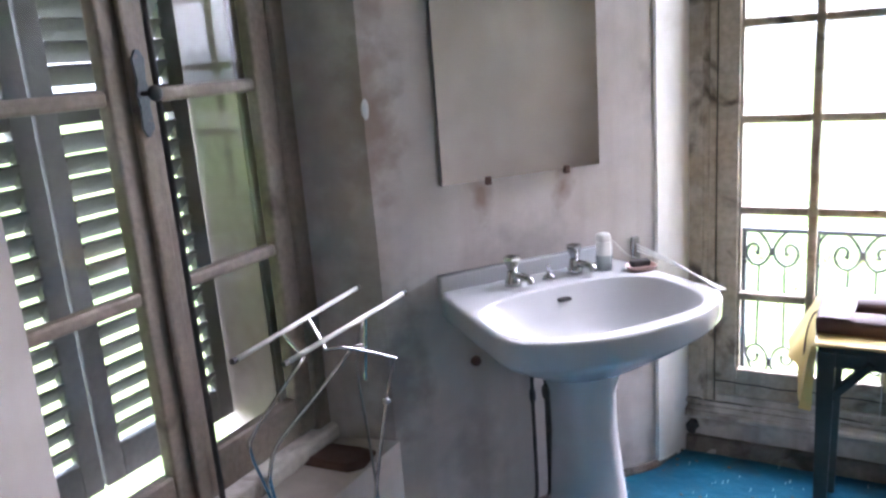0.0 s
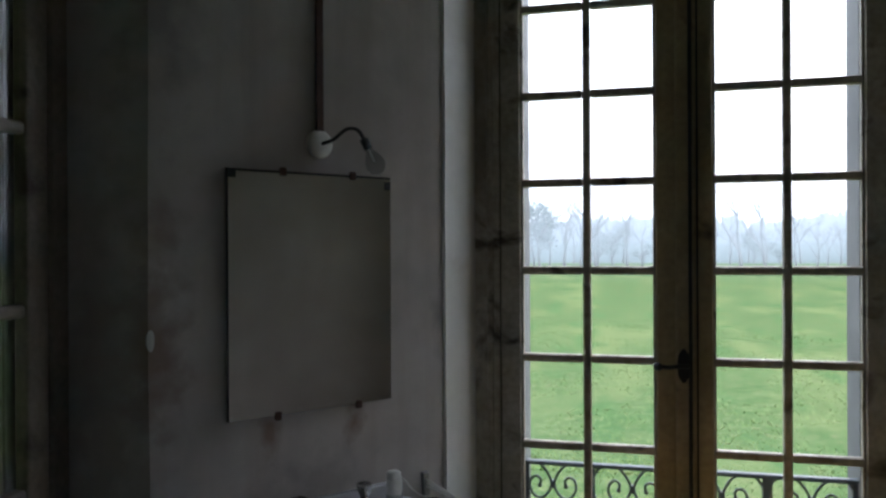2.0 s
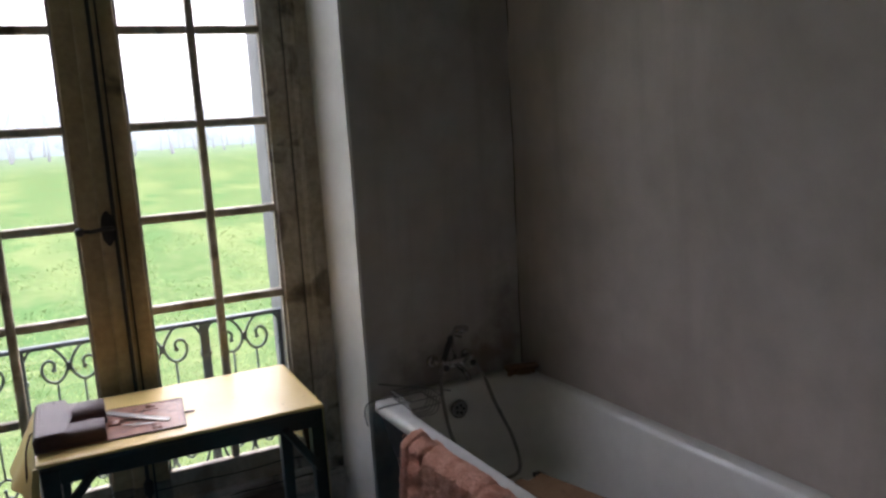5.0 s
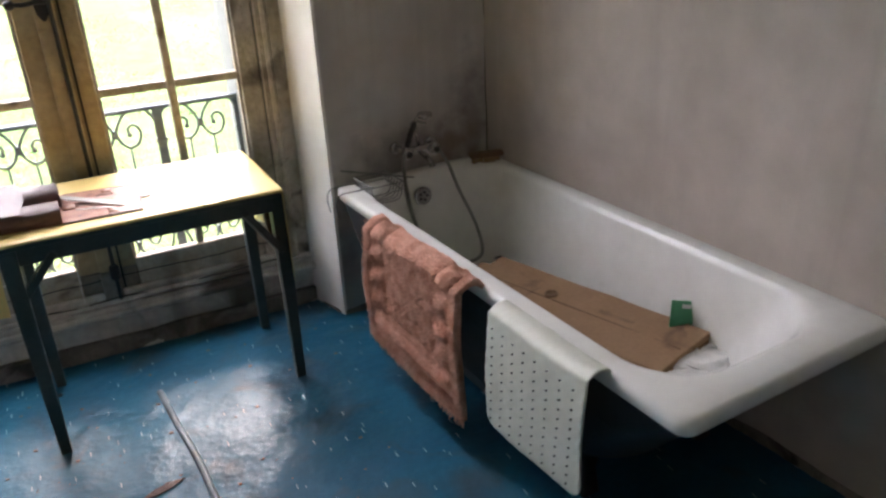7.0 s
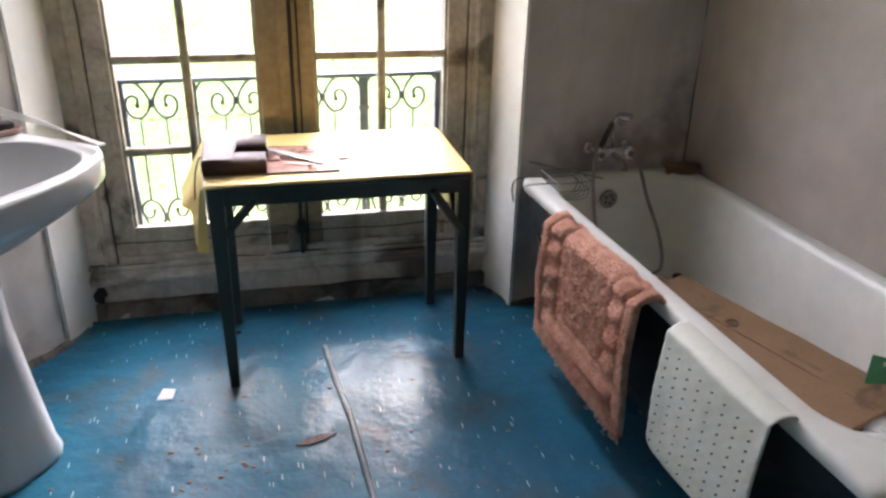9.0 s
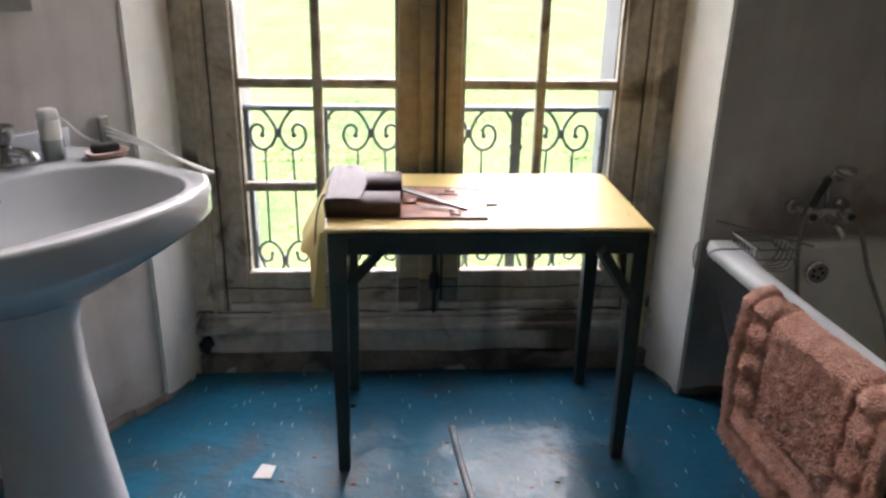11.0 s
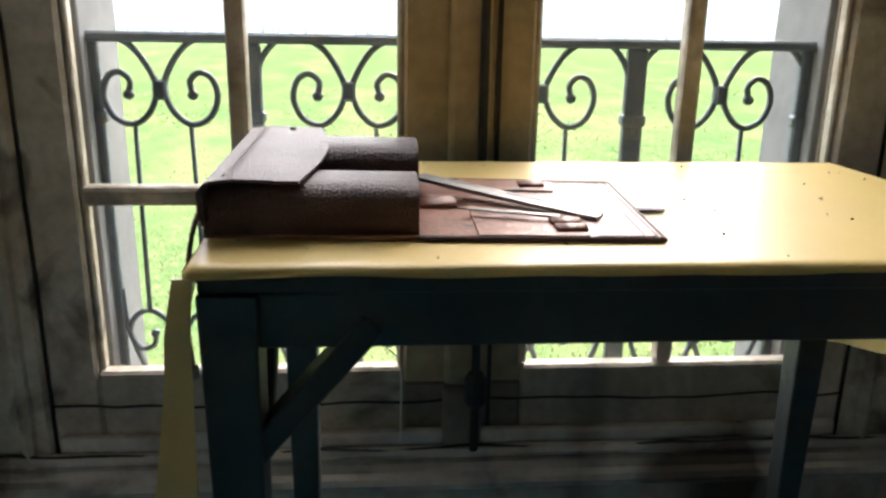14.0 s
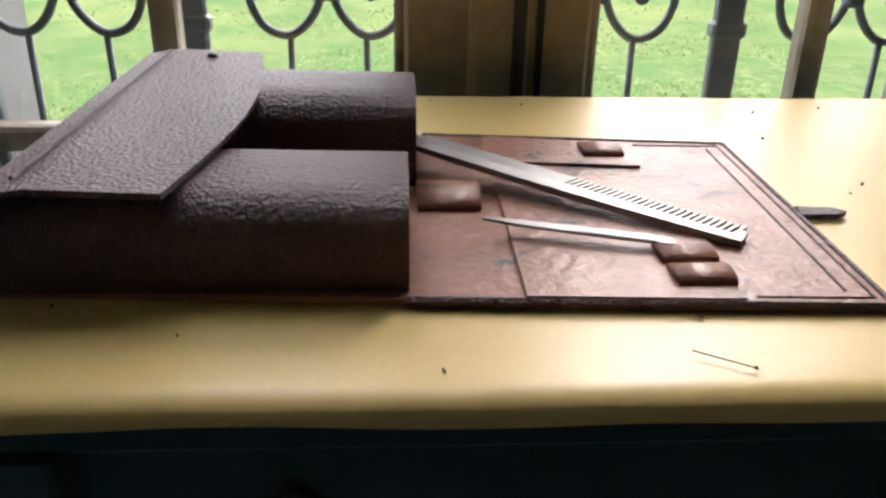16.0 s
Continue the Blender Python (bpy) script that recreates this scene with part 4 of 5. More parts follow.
mixer = thing("bath_mixer_tap", pose(1.167, -0.235, 0.65), "old chrome bath mixer tap with hand shower on the wall", "tap")
for s in (-1, 1):
    part("inlet", tube(smooth_line([(s * 0.075, 0.0, 0.0), (s * 0.07, -0.025, 0.0), (s * 0.055, -0.045, -0.005)], 4), 0.011, 10), CHROME, mixer, smooth=True)
    part("rosette", lathe([(0.026, 0.0), (0.024, -0.008), (0.012, -0.012)], 16, "y", at=(s * 0.075, 0, 0)), CHROME, mixer, smooth=True)
    part("valve_handle", lathe([(0.011, -0.04), (0.024, -0.052), (0.026, -0.068), (0.018, -0.078), (0.002, -0.08)], 8, "y", at=(s * 0.058, -0.01, -0.006)), CHROME, mixer)
    part("handle_cap", lathe([(0.012, -0.091), (0.012, -0.094), (0.002, -0.095)], 10, "y", at=(s * 0.058, 0.0, -0.006)), DARK, mixer)
part("body", lathe([(0.014, -0.06), (0.018, -0.04), (0.018, 0.04), (0.014, 0.06)], 12, "x", at=(0, -0.05, -0.005)), CHROME, mixer, smooth=True)
part("spout", tube(smooth_line([(0.0, -0.05, -0.01), (0.005, -0.09, -0.02), (0.01, -0.13, -0.035), (0.012, -0.14, -0.055)], 5), 0.011, 10), CHROME, mixer, smooth=True)
part("cradle_post", tube([(0, -0.05, 0.01), (-0.006, -0.05, 0.06), (-0.008, -0.045, 0.105)], 0.007, 8), CHROME, mixer, smooth=True)
part("cradle", tube(smooth_line([(-0.03, -0.06, 0.10), (-0.01, -0.05, 0.108), (0.012, -0.055, 0.102), (0.02, -0.075, 0.10)], 4), 0.006, 8), CHROME, mixer, smooth=True)
hs = new("hand_shower")
hs.parent = mixer
part("grip", tube([(-0.062, -0.08, 0.025), (-0.042, -0.076, 0.07), (-0.022, -0.072, 0.105)], 0.0115, 10), DARK, hs, "black handle", smooth=True)
part("neck", tube([(-0.022, -0.072, 0.105), (-0.008, -0.07, 0.125), (0.012, -0.075, 0.138)], 0.007, 8), CHROME, hs, smooth=True)
part("head", lathe([(0.008, -0.012), (0.028, 0.0), (0.03, 0.010), (0.027, 0.014), (0.002, 0.015)], 16, "z", at=(0.018, -0.08, 0.128)), CHROME, hs, smooth=True)
part("hose_nut", tube([(-0.072, -0.084, 0.0), (-0.062, -0.08, 0.025)], 0.009, 8), CHROME, hs, smooth=True)
hose = smooth_line([(-0.072, -0.084, 0.0), (-0.085, -0.09, -0.05), (-0.075, -0.085, -0.16), (-0.06, -0.14, -0.30), (0.02, -0.26, -0.40), (0.12, -0.30, -0.39), (0.15, -0.22, -0.30), (0.125, -0.13, -0.17), (0.10, -0.10, -0.07), (0.075, -0.07, -0.012)], 10)
part("hose", tube(hose, 0.0068, 8), STEEL, mixer, "grey flexible metal hose", smooth=True)

soap_rack = thing("wire_soap_rack", pose(0.835, -0.35, RIM, 0, 0, 3), "thin bent wire soap rack hooked over the bath rim", "rack")
for y in (0.03, -0.05):
    part("hook", tube(smooth_line([(-0.058, y, -0.07), (-0.066, y, -0.02), (-0.05, y, 0.016), (0.02, y, 0.020), (0.09, y, 0.018)], 4), 0.0028, 6), STEEL, soap_rack)
for k in range(7):
    y = 0.05 - 0.022 * k
    part("wire", tube(smooth_line([(0.06, y, 0.03), (0.075, y, -0.025), (0.10, y, -0.035), (0.17, y, -0.035), (0.19, y, 0.02)], 4), 0.0022, 6), STEEL, soap_rack)
for z, x0, x1 in ((0.03, 0.06, 0.19), (0.0, 0.066, 0.185)):
    part("border", tube([(x0, 0.06, z), (x1, 0.06, z), (x1, -0.09, z), (x0, -0.09, z), (x0, 0.06, z)], 0.0026, 6), STEEL, soap_rack)
part("long_wire", tube([(0.03, 0.11, 0.05), (0.25, -0.06, 0.025)], 0.0035, 6), STEEL, soap_rack)

brush = thing("wooden_brush", pose(1.44, -0.33, RIM, 0, 0, -15), "worn wooden scrubbing brush on the bath rim", "brush")
part("back", box(-0.07, 0.07, -0.022, 0.022, 0.022, 0.042, 0.008, seg=2), WOOD, brush)
bris = bmesh.new()
for k in range(80):
    x, y = random.uniform(-0.06, 0.06), random.uniform(-0.016, 0.016)
    tube([(x, y, 0.024), (x + random.uniform(-0.004, 0.004), y + random.uniform(-0.004, 0.004), 0.0)], 0.002, 3, bris)
part("bristles", bris, CARD, brush)


def draped(y0, y1, x_rim, drop0, drop1, thick, bump, nu, nv, overhang=0.07, wave=0.008, seed=0, push=0.012, corner=0.0):
    """A cloth laid over the bath's front rim and hanging outside it."""
    b = bmesh.new()
    rows = []
    for side in (0, 1):
        g = []
        for i in range(nu + 1):
            u = i / nu
            y = y0 + (y1 - y0) * u
            xr = x_rim + (y + 0.235) * -0.052
            drop = drop0 + (drop1 - drop0) * u
            e = min(u, 1 - u) * abs(y1 - y0)
            if e < corner:
                drop -= corner - math.sqrt(corner ** 2 - (corner - e) ** 2)
            line = []
            total = overhang + 0.05 + drop
            for j in range(nv + 1):
                s = total * j / nv
                off = (thick if side == 0 else 0.0)
                if s < overhang:
                    p = (xr + 0.03 + (overhang - s) * 0.55, RIM + 0.003 - (overhang - s) * 0.8 + off)
                elif s < overhang + 0.05:
                    a = (s - overhang) / 0.05
                    p = (xr + 0.03 - 0.055 * a - off * a, RIM + 0.003 + 0.006 * math.sin(a * 3.14) - 0.01 * a * a + off * (1 - a))
                else:
                    d = s - overhang - 0.05
                    p = (xr - 0.025 - off - push * min(1, d * 6), RIM - 0.007 - d)
                nz = noise.noise((y * 6 + seed, s * 5, seed)) * wave
                bm_ = bump(u, j / nv) if side == 0 else 0.0
                hang = s > overhang + 0.05
                line.append(b.verts.new((p[0] - (bm_ if hang else 0) + nz, y + 0.4 * nz, p[1] + (0 if hang else bm_))))
            g.append(line)
        rows.append(g)
    for side in (0, 1):
        g = rows[side]
        for i in range(nu):
            for j in range(nv):
                b.faces.new((g[i][j], g[i + 1][j], g[i + 1][j + 1], g[i][j + 1]))
    o, q = rows
    for i in range(nu):
        for j in (0, nv):
            b.faces.new((o[i][j], o[i + 1][j], q[i + 1][j], q[i][j]))
    for j in range(nv):
        for i in (0, nu):
            b.faces.new((o[i][j], o[i][j + 1], q[i][j + 1], q[i][j]))
    return b


def pile(u, w):
    """A tufted pattern: border, inner field and rosettes."""
    edge = min(u * 0.59, (1 - u) * 0.59, max(0.0, 1 - w) * 0.5)
    h = 0.0035 * noise.noise((u * 60, w * 60, 0)) + 0.004 * noise.noise((u * 120, w * 120, 4))
    for c in (0.045, 0.135):
        h -= 0.020 * math.exp(-((edge - c) / 0.007) ** 2)
    if 0.05 < edge < 0.13:
        h += 0.014 * math.sin(w * 40) * math.sin((edge - 0.05) / 0.08 * math.pi) - 0.003
    elif edge >= 0.14:
        h += 0.004 * noise.noise((u * 22, w * 22, 7)) - 0.005
    return h + 0.008


rug = thing("pink_bath_rug", pose(0, 0, 0), "faded pink tufted bath rug hanging over the tub rim", "bath rug")
part("rug_surface", draped(-0.665, -1.255, 0.79, 0.40, 0.42, 0.014, pile, 110, 110, 0.06, 0.012, 2, 0.008), RUG, rug, smooth=True)
fr = bmesh.new()
rf = random.Random(2)
for k in range(420):
    u = rf.random()
    y = -0.665 - 0.59 * u
    x = 0.79 - (y + 0.235) * 0.052 - 0.042 + rf.uniform(-0.008, 0.012)
    z = 0.135 - 0.02 * u + rf.uniform(0, 0.012)
    tube([(x, y, z + 0.015), (x + rf.uniform(-0.006, 0.006), y + rf.uniform(-0.006, 0.006), z - rf.uniform(0.004, 0.018))], 0.0018, 3, fr)
part("fringe", fr, RUG, rug)


tuft = bmesh.new()
for k in range(19000):
    u, s_ = rf.random(), rf.random() ** 0.9
    y = -0.665 - 0.59 * u
    xr = 0.79 - (y + 0.235) * 0.052
    z = RIM + 0.012 - 0.425 * s_
    x = xr - 0.025 - 0.014 - (0.008 * min(1, s_ * 3)) - pile(u, 0.2 + 0.8 * s_) + noise.noise((y * 6 + 2, (0.11 + 0.42 * s_) * 5, 2)) * 0.012
    if pile(u, 0.2 + 0.8 * s_) < 0.003 and rf.random() < 0.8:
        continue
    if s_ < 0.05:
        x += 0.06 * rf.random()
        z = RIM + 0.02
    d = Vector((-0.010 * rf.uniform(0.2, 1), rf.uniform(-0.006, 0.006), rf.uniform(-0.012, 0.002)))
    a = Vector((x + 0.002, y, z))
    w_ = Vector((rf.uniform(-0.001, 0.001), 0.0012, rf.uniform(-0.001, 0.001)))
    tuft.faces.new([tuft.verts.new(a - w_), tuft.verts.new(a + w_), tuft.verts.new(a + d)])
part("pile_surface", tuft, RUG, rug)


def dimple(u, w):
    return 0.002 * noise.noise((u * 9, w * 9, 2)) + 0.0007 * math.cos(u * 51) * math.cos(w * 68)


matt = thing("rubber_bath_mat", pose(0, 0, 0), "ivory rubber anti-slip mat with rows of holes on the tub rim", "bath mat")
part("sheet", draped(-1.375, -1.765, 0.795, 0.345, 0.33, 0.006, dimple, 72, 72, 0.05, 0.006, 7, corner=0.035), RUBBER, matt, smooth=True)
for i in range(8):
    for j in range(11):
        y = -1.405 - 0.325 * i / 7 + 0.02 * (j / 10 - 0.5)
        xr = 0.795 - (y + 0.235) * 0.052
        z = RIM - 0.035 - (0.290 - 0.01 * i / 7) * j / 10
        nz = noise.noise((y * 6 + 7, (0.1 + RIM - z) * 5, 7)) * 0.006
        part("hole", lathe([(0.0026, -0.004), (0.0026, 0.0006), (0.0004, 0.0008)], 7, "x", at=(xr - 0.0440 + nz, y, z)), DARK, matt)

carton = thing("cardboard_box", pose(1.262, -1.095, 0.202, -1.5, -3, 15), "long flattened brown cardboard box lying in the bath", "box")
cb = box(-0.125, 0.135, -0.455, 0.38, -0.028, 0.115, 0.002)
bmesh.ops.subdivide_edges(cb, use_grid_fill=True, edges=[e for e in cb.edges if e.calc_length() > 0.2], cuts=6)
part("body", rough_up(cb, 0.006, 5), CARD, carton)
part("seam_line", box(0.002, 0.005, -0.44, 0.36, 0.1135, 0.1165), WOOD, carton)
part("flap", rough_up(box(-0.12, 0.12, -0.462, -0.448, 0.030, 0.094, 0.001), 0.006, 9), CARD, carton)
part("flap", rough_up(box(-0.10, 0.10, 0.37, 0.45, 0.085, 0.091, 0.001), 0.012, 6), CARD, carton)
part("stamp", lathe([(0.022, 0.114), (0.022, 0.1185), (0.018, 0.1185), (0.018, 0.114)], 18, at=(0.03, 0.06, 0)), WOOD, carton, "brown round print")
card = thing("green_card", pose(1.458, -1.425, 0.322, 70, 10, -22), "small green printed card leaning in the bath", "card")
part("sheet", box(-0.036, 0.036, 0.0, 0.085, -0.0008, 0.0008), GREEN_CARD, card)
part("print", box(-0.002, 0.026, 0.062, 0.074, 0.0012, 0.002), PAPER, card)
bag = thing("crumpled_plastic", pose(1.39, -1.57, 0.245, 0, 0, 25), "crumpled pale plastic bag and scraps in the bath", "plastic bag")
bb = bmesh.new()
bmesh.ops.create_icosphere(bb, subdivisions=4, radius=0.125)
for v in bb.verts:
    v.co += Vector(noise.noise_vector(v.co * 22)) * 0.035 + Vector(noise.noise_vector(v.co * 60)) * 0.012
    v.co.z = v.co.z * 0.30 + 0.03
    v.co.x *= 1.35
part("bag", bb, PAPER, bag)
for k in range(6):
    part("scrap", rough_up(box(-0.03, 0.03, -0.02, 0.02, 0, 0.003), 0.012, 30), PAPER, bag, at=pose(0.06 + 0.02 * k, -0.05 + 0.03 * (k % 3), 0.03 + 0.008 * k, 20 * k, 15 * k, 50 * k))

# ---- basin corner ----
SINK = pose(-1.165, -0.642, 0, 0, 0, 52.6)
basin = thing("washbasin", SINK @ pose(0, 0, 0), "white ceramic pedestal washbasin under the mirror", "washbasin")


def basin_outline(n_side=8, n_front=22):
    """Straight back at the wall, flaring sides, bowed front with firm corners."""
    pts = []
    bl, fl_, fr_, br = (-0.325, -0.002), (-0.356, -0.540), (0.372, -0.525), (0.345, -0.002)
    pts += [(bl[0] + (fl_[0] - bl[0]) * i / n_side, bl[1] + (fl_[1] - bl[1]) * i / n_side) for i in range(n_side)]
    for i in range(n_front):
        u = i / (n_front - 1)
        pts.append((fl_[0] + (fr_[0] - fl_[0]) * u, fl_[1] + (fr_[1] - fl_[1]) * u - 0.125 * (1 - abs(2 * u - 1) ** 2.4)))
    pts += [(fr_[0] + (br[0] - fr_[0]) * (i + 1) / n_side, fr_[1] + (br[1] - fr_[1]) * (i + 1) / n_side) for i in range(n_side)]
    pts += [(br[0] + (bl[0] - br[0]) * (i + 1) / 9, br[1]) for i in range(8)]
    for _ in range(1):
        pts = [((p[0] + 2 * q[0] + r[0]) / 4, (p[1] + 2 * q[1] + r[1]) / 4) for p, q, r in zip(pts[-1:] + pts[:-1], pts, pts[1:] + pts[:1])]
    return pts


OUTLINE = basin_outline()


def basin_ring(k, z, cx=0.015, cy=-0.32, shift=0.0):
    return [(cx + (x - cx) * k, cy + (y - cy) * k + shift, z) for x, y in OUTLINE]


def inner_ring(k, z):
    """The hollow: a broad D inside the outline, its back edge clear of the taps."""
    out = []
    for x, y in OUTLINE:
        a = math.atan2((y + 0.395) / 0.2, (x + 0.005) / 0.3)
        c, s_ = math.cos(a), math.sin(a)
        out.append((-0.005 + 0.304 * k * math.copysign(abs(c) ** 0.62, c), -0.402 - 0.02 * (1 - k) + 0.196 * k * math.copysign(abs(s_) ** 0.75, s_), z))
    return out


bowl = [basin_ring(0.36, 0.66, shift=-0.02), basin_ring(0.52, 0.685, shift=-0.01), basin_ring(0.80, 0.745), basin_ring(0.965, 0.786), basin_ring(0.995, 0.80), basin_ring(1.0, 0.858), basin_ring(0.99, 0.868), basin_ring(0.965, 0.869), inner_ring(1.075, 0.8685), inner_ring(1.06, 0.866), inner_ring(1.045, 0.860), inner_ring(1.0, 0.838), inner_ring(0.86, 0.785), inner_ring(0.70, 0.735), inner_ring(0.42, 0.708), inner_ring(0.12, 0.702)]
part("bowl", loft(bowl, (True, True)), CERAMIC, basin, smooth=True)
part("splashback", loft([rounded(0.325, 0.016, 0.008, z, 5, 0.01, -0.018) for z in (0.845, 0.905, 0.915, 0.918)]), CERAMIC, basin, smooth=True)
part("pedestal", loft([rounded(hx, hy, min(hx, hy) * 0.75, z, 8, 0, cy) for z, hx, hy, cy in ((0, 0.135, 0.115, -0.355), (0.02, 0.138, 0.118, -0.355), (0.05, 0.128, 0.11, -0.355), (0.25, 0.108, 0.098, -0.345), (0.45, 0.092, 0.088, -0.335), (0.58, 0.092, 0.088, -0.33), (0.65, 0.115, 0.11, -0.32), (0.70, 0.16, 0.15, -0.31))]), CERAMIC, basin, smooth=True)
part("overflow_slot", box(-0.002, 0.042, -0.226, -0.200, 0.826, 0.836, 0.003), DARK, basin, at=pose(0.0, 0.0, 0.0))
part("drain", lathe([(0.022, 0.703), (0.020, 0.706), (0.004, 0.704)], 14, at=(0.02, -0.385, 0)), CHROME, basin)
for s, x in ((-1, -0.095), (1, 0.135)):
    tp = new("tap")
    tp.location.z = 0.016
    tp.parent = basin
    part("base", lathe([(0.027, 0.850), (0.026, 0.866), (0.020, 0.876), (0.017, 0.90)], 14, at=(x, -0.10, 0)), CHROME, tp, smooth=True)
    part("spout", tube(smooth_line([(x, -0.10, 0.884), (x + 0.012, -0.135, 0.888), (x + 0.022, -0.165, 0.882), (x + 0.024, -0.172, 0.868)], 5), 0.0125, 10), CHROME, tp, smooth=True)
    part("head", lathe([(0.013, 0.90), (0.029, 0.938), (0.029, 0.945), (0.022, 0.948), (0.018, 0.940)], 6, at=(x, -0.10, 0)), CHROME, tp)
part("waste_knob", lathe([(0.022, 0.868), (0.019, 0.880), (0.006, 0.888), (0.004, 0.904), (0.008, 0.909), (0.007, 0.916), (0.002, 0.918)], 12, at=(0.03, -0.11, 0)), CHROME, basin, smooth=True)
tumbler = thing("soap_bottle", SINK @ pose(0.232, -0.125, 0.869), "worn white plastic bottle in a clear tumbler on the washbasin", "bottle")
part("bottle", loft([rounded(r, r * 0.8, r * 0.6, z, 6) for z, r in ((0, 0.022), (0.03, 0.023), (0.09, 0.024), (0.098, 0.022), (0.105, 0.012))]), WHITE_PLASTIC, tumbler, smooth=True)
part("cap", loft([rounded(0.020, 0.017, 0.012, 0.094, 6), rounded(0.023, 0.019, 0.012, 0.098, 6), rounded(0.022, 0.018, 0.012, 0.118, 6, -0.002), rounded(0.017, 0.014, 0.010, 0.122, 6, -0.002)]), WHITE_PLASTIC, tumbler, smooth=True)
part("cord", tube(smooth_line([(0.018, 0.0, 0.098), (0.034, -0.012, 0.088), (0.05, -0.03, 0.062), (0.066, -0.05, 0.044), (0.082, -0.062, 0.038)], 5), 0.0022, 6), WHITE_PLASTIC, tumbler, "thin white cord", smooth=True)
part("tumbler", lathe([(0.027, 0.0), (0.028, 0.05), (0.026, 0.05), (0.025, 0.004)], 16), CLEAR, tumbler, smooth=True)
dish = thing("soap_dish", SINK @ pose(0.322, -0.20, 0.869, 0, 0, -15), "small pink soap dish holding a dark nail brush", "soap dish")
part("dish", loft([rounded(0.04, 0.028, 0.02, 0.0, 6), rounded(0.05, 0.034, 0.025, 0.016, 6), rounded(0.046, 0.03, 0.022, 0.016, 6), rounded(0.036, 0.024, 0.018, 0.005, 6)]), mat("pink_plastic", (0.62, 0.42, 0.36), 0.4, scale=20, amount=0.1, bump=0), dish)
part("nail_brush", box(-0.035, 0.03, -0.016, 0.016, 0.012, 0.034, 0.007, seg=2), DARK, dish)
towel_bar = thing("swing_towel_rail", SINK @ pose(0.446, -0.001, 0.880, 0, -4, 0), "corroded swing towel rail with three thin white arms", "towel rail")
part("bracket", box(-0.014, 0.014, -0.018, 0, -0.04, 0.045, 0.004), STEEL, towel_bar)
for dz, dx in ((0.018, 0.0), (0.006, 0.010), (-0.006, 0.020)):
    part("arm", tube([(0, -0.016, dz), (-0.050 + dx * 0.5, -0.27, dz * 0.6 + 0.010), (-0.118 + dx, -0.545, 0.012 + dz * 0.2)], 0.0028, 8), WHITE_PLASTIC, towel_bar)
    part("arm_tip", lathe([(0.001, -0.006), (0.0045, -0.003), (0.0045, 0.003), (0.001, 0.006)], 8, "y", at=(-0.1185 + dx, -0.547, 0.012 + dz * 0.2)), WHITE_PLASTIC, towel_bar)
wall_mirror = thing("wall_mirror", SINK @ pose(0.012, -0.004, 1.20), "frameless tarnished wall mirror in rusty clips", "mirror")
mb = box(-0.288, 0.288, -0.010, -0.003, 0.0, 0.745, 0.0)
part("glass", mb, MIRROR, wall_mirror)
for x, z in ((-0.13, -0.004), (0.16, -0.004), (-0.11, 0.742), (0.14, 0.742)):
    clip = bmesh.new()
    box(x - 0.010, x + 0.010, -0.017, 0.0, z - 0.012, z + 0.014, 0.003, clip)
    part("clip", clip, RUST_WOOD, wall_mirror, "rusty clip")
for x, z in ((-0.281, 0.738), (0.270, 0.722)):
    part("tarnish", box(x - 0.006, x + 0.018, -0.0112, -0.0103, z - 0.02, z + 0.007), DARK, wall_mirror, "blackened corner")
part("tarnish", box(-0.286, 0.286, -0.0112, -0.0103, 0.738, 0.745), DARK, wall_mirror)
part("edge", box(-0.291, -0.288, -0.011, -0.002, 0, 0.745), DARK, wall_mirror)
lamp = thing("wall_lamp", SINK @ pose(0.034, 0, 2.038), "bare clear bulb on a bent black arm above the mirror", "lamp")
part("rosette", lathe([(0.045, 0.0), (0.044, -0.012), (0.034, -0.02), (0.012, -0.024)], 20, "y"), WHITE_PLASTIC, lamp, "white porcelain rosette", smooth=True)
part("arm", tube(smooth_line([(0.0, -0.02, 0), (0.025, -0.05, 0.012), (0.06, -0.07, 0.045), (0.095, -0.08, 0.045), (0.12, -0.085, 0.012)], 6), 0.006, 8), DARK, lamp, smooth=True)
part("socket", tube([(0.115, -0.085, 0.018), (0.132, -0.087, -0.012)], 0.014, 12), DARK, lamp, smooth=True)
bl = lathe([(0.008, 0.0), (0.012, -0.012), (0.022, -0.03), (0.031, -0.05), (0.032, -0.065), (0.024, -0.085), (0.003, -0.095)], 18)
bulb = part("bulb", bl, CLEAR, lamp, "clear glass bulb", smooth=True, at=pose(0.130, -0.087, -0.008, 0, -28, 0))
part("filament_stem", tube([(0, 0, -0.005), (0, 0, -0.05)], 0.003, 6), WHITE_PLASTIC, bulb)
conduit = thing("wooden_conduit", SINK @ pose(0.034, 0, 2.07), "red-brown wooden cable conduit running up the wall", "conduit")
part("moulding", box(-0.013, 0.013, -0.014, 0, 0, TOP - 2.07, 0.003), RUST_WOOD, conduit)
for x, w, z1 in ((-0.007, 0.007, 0.66), (0.053, 0.013, 0.68)):
    pp = thing("waste_pipe" if w > 0.01 else "supply_pipe", SINK @ pose(x, -0.03, 0), "dark tarred pipe beside the washbasin pedestal", "pipe", "pipes under the washbasin")
    part("pipe", tube(smooth_line([(-0.04, -0.01, 0.03), (-0.01, 0, 0.04), (0, 0, 0.10), (0, 0, 0.4), (0, 0, z1)], 5), w, 10), PIPE, pp, smooth=True)
    part("joint", lathe([(w * 1.5, 0.42), (w * 1.7, 0.44), (w * 1.5, 0.46)], 10), PIPE, pp)
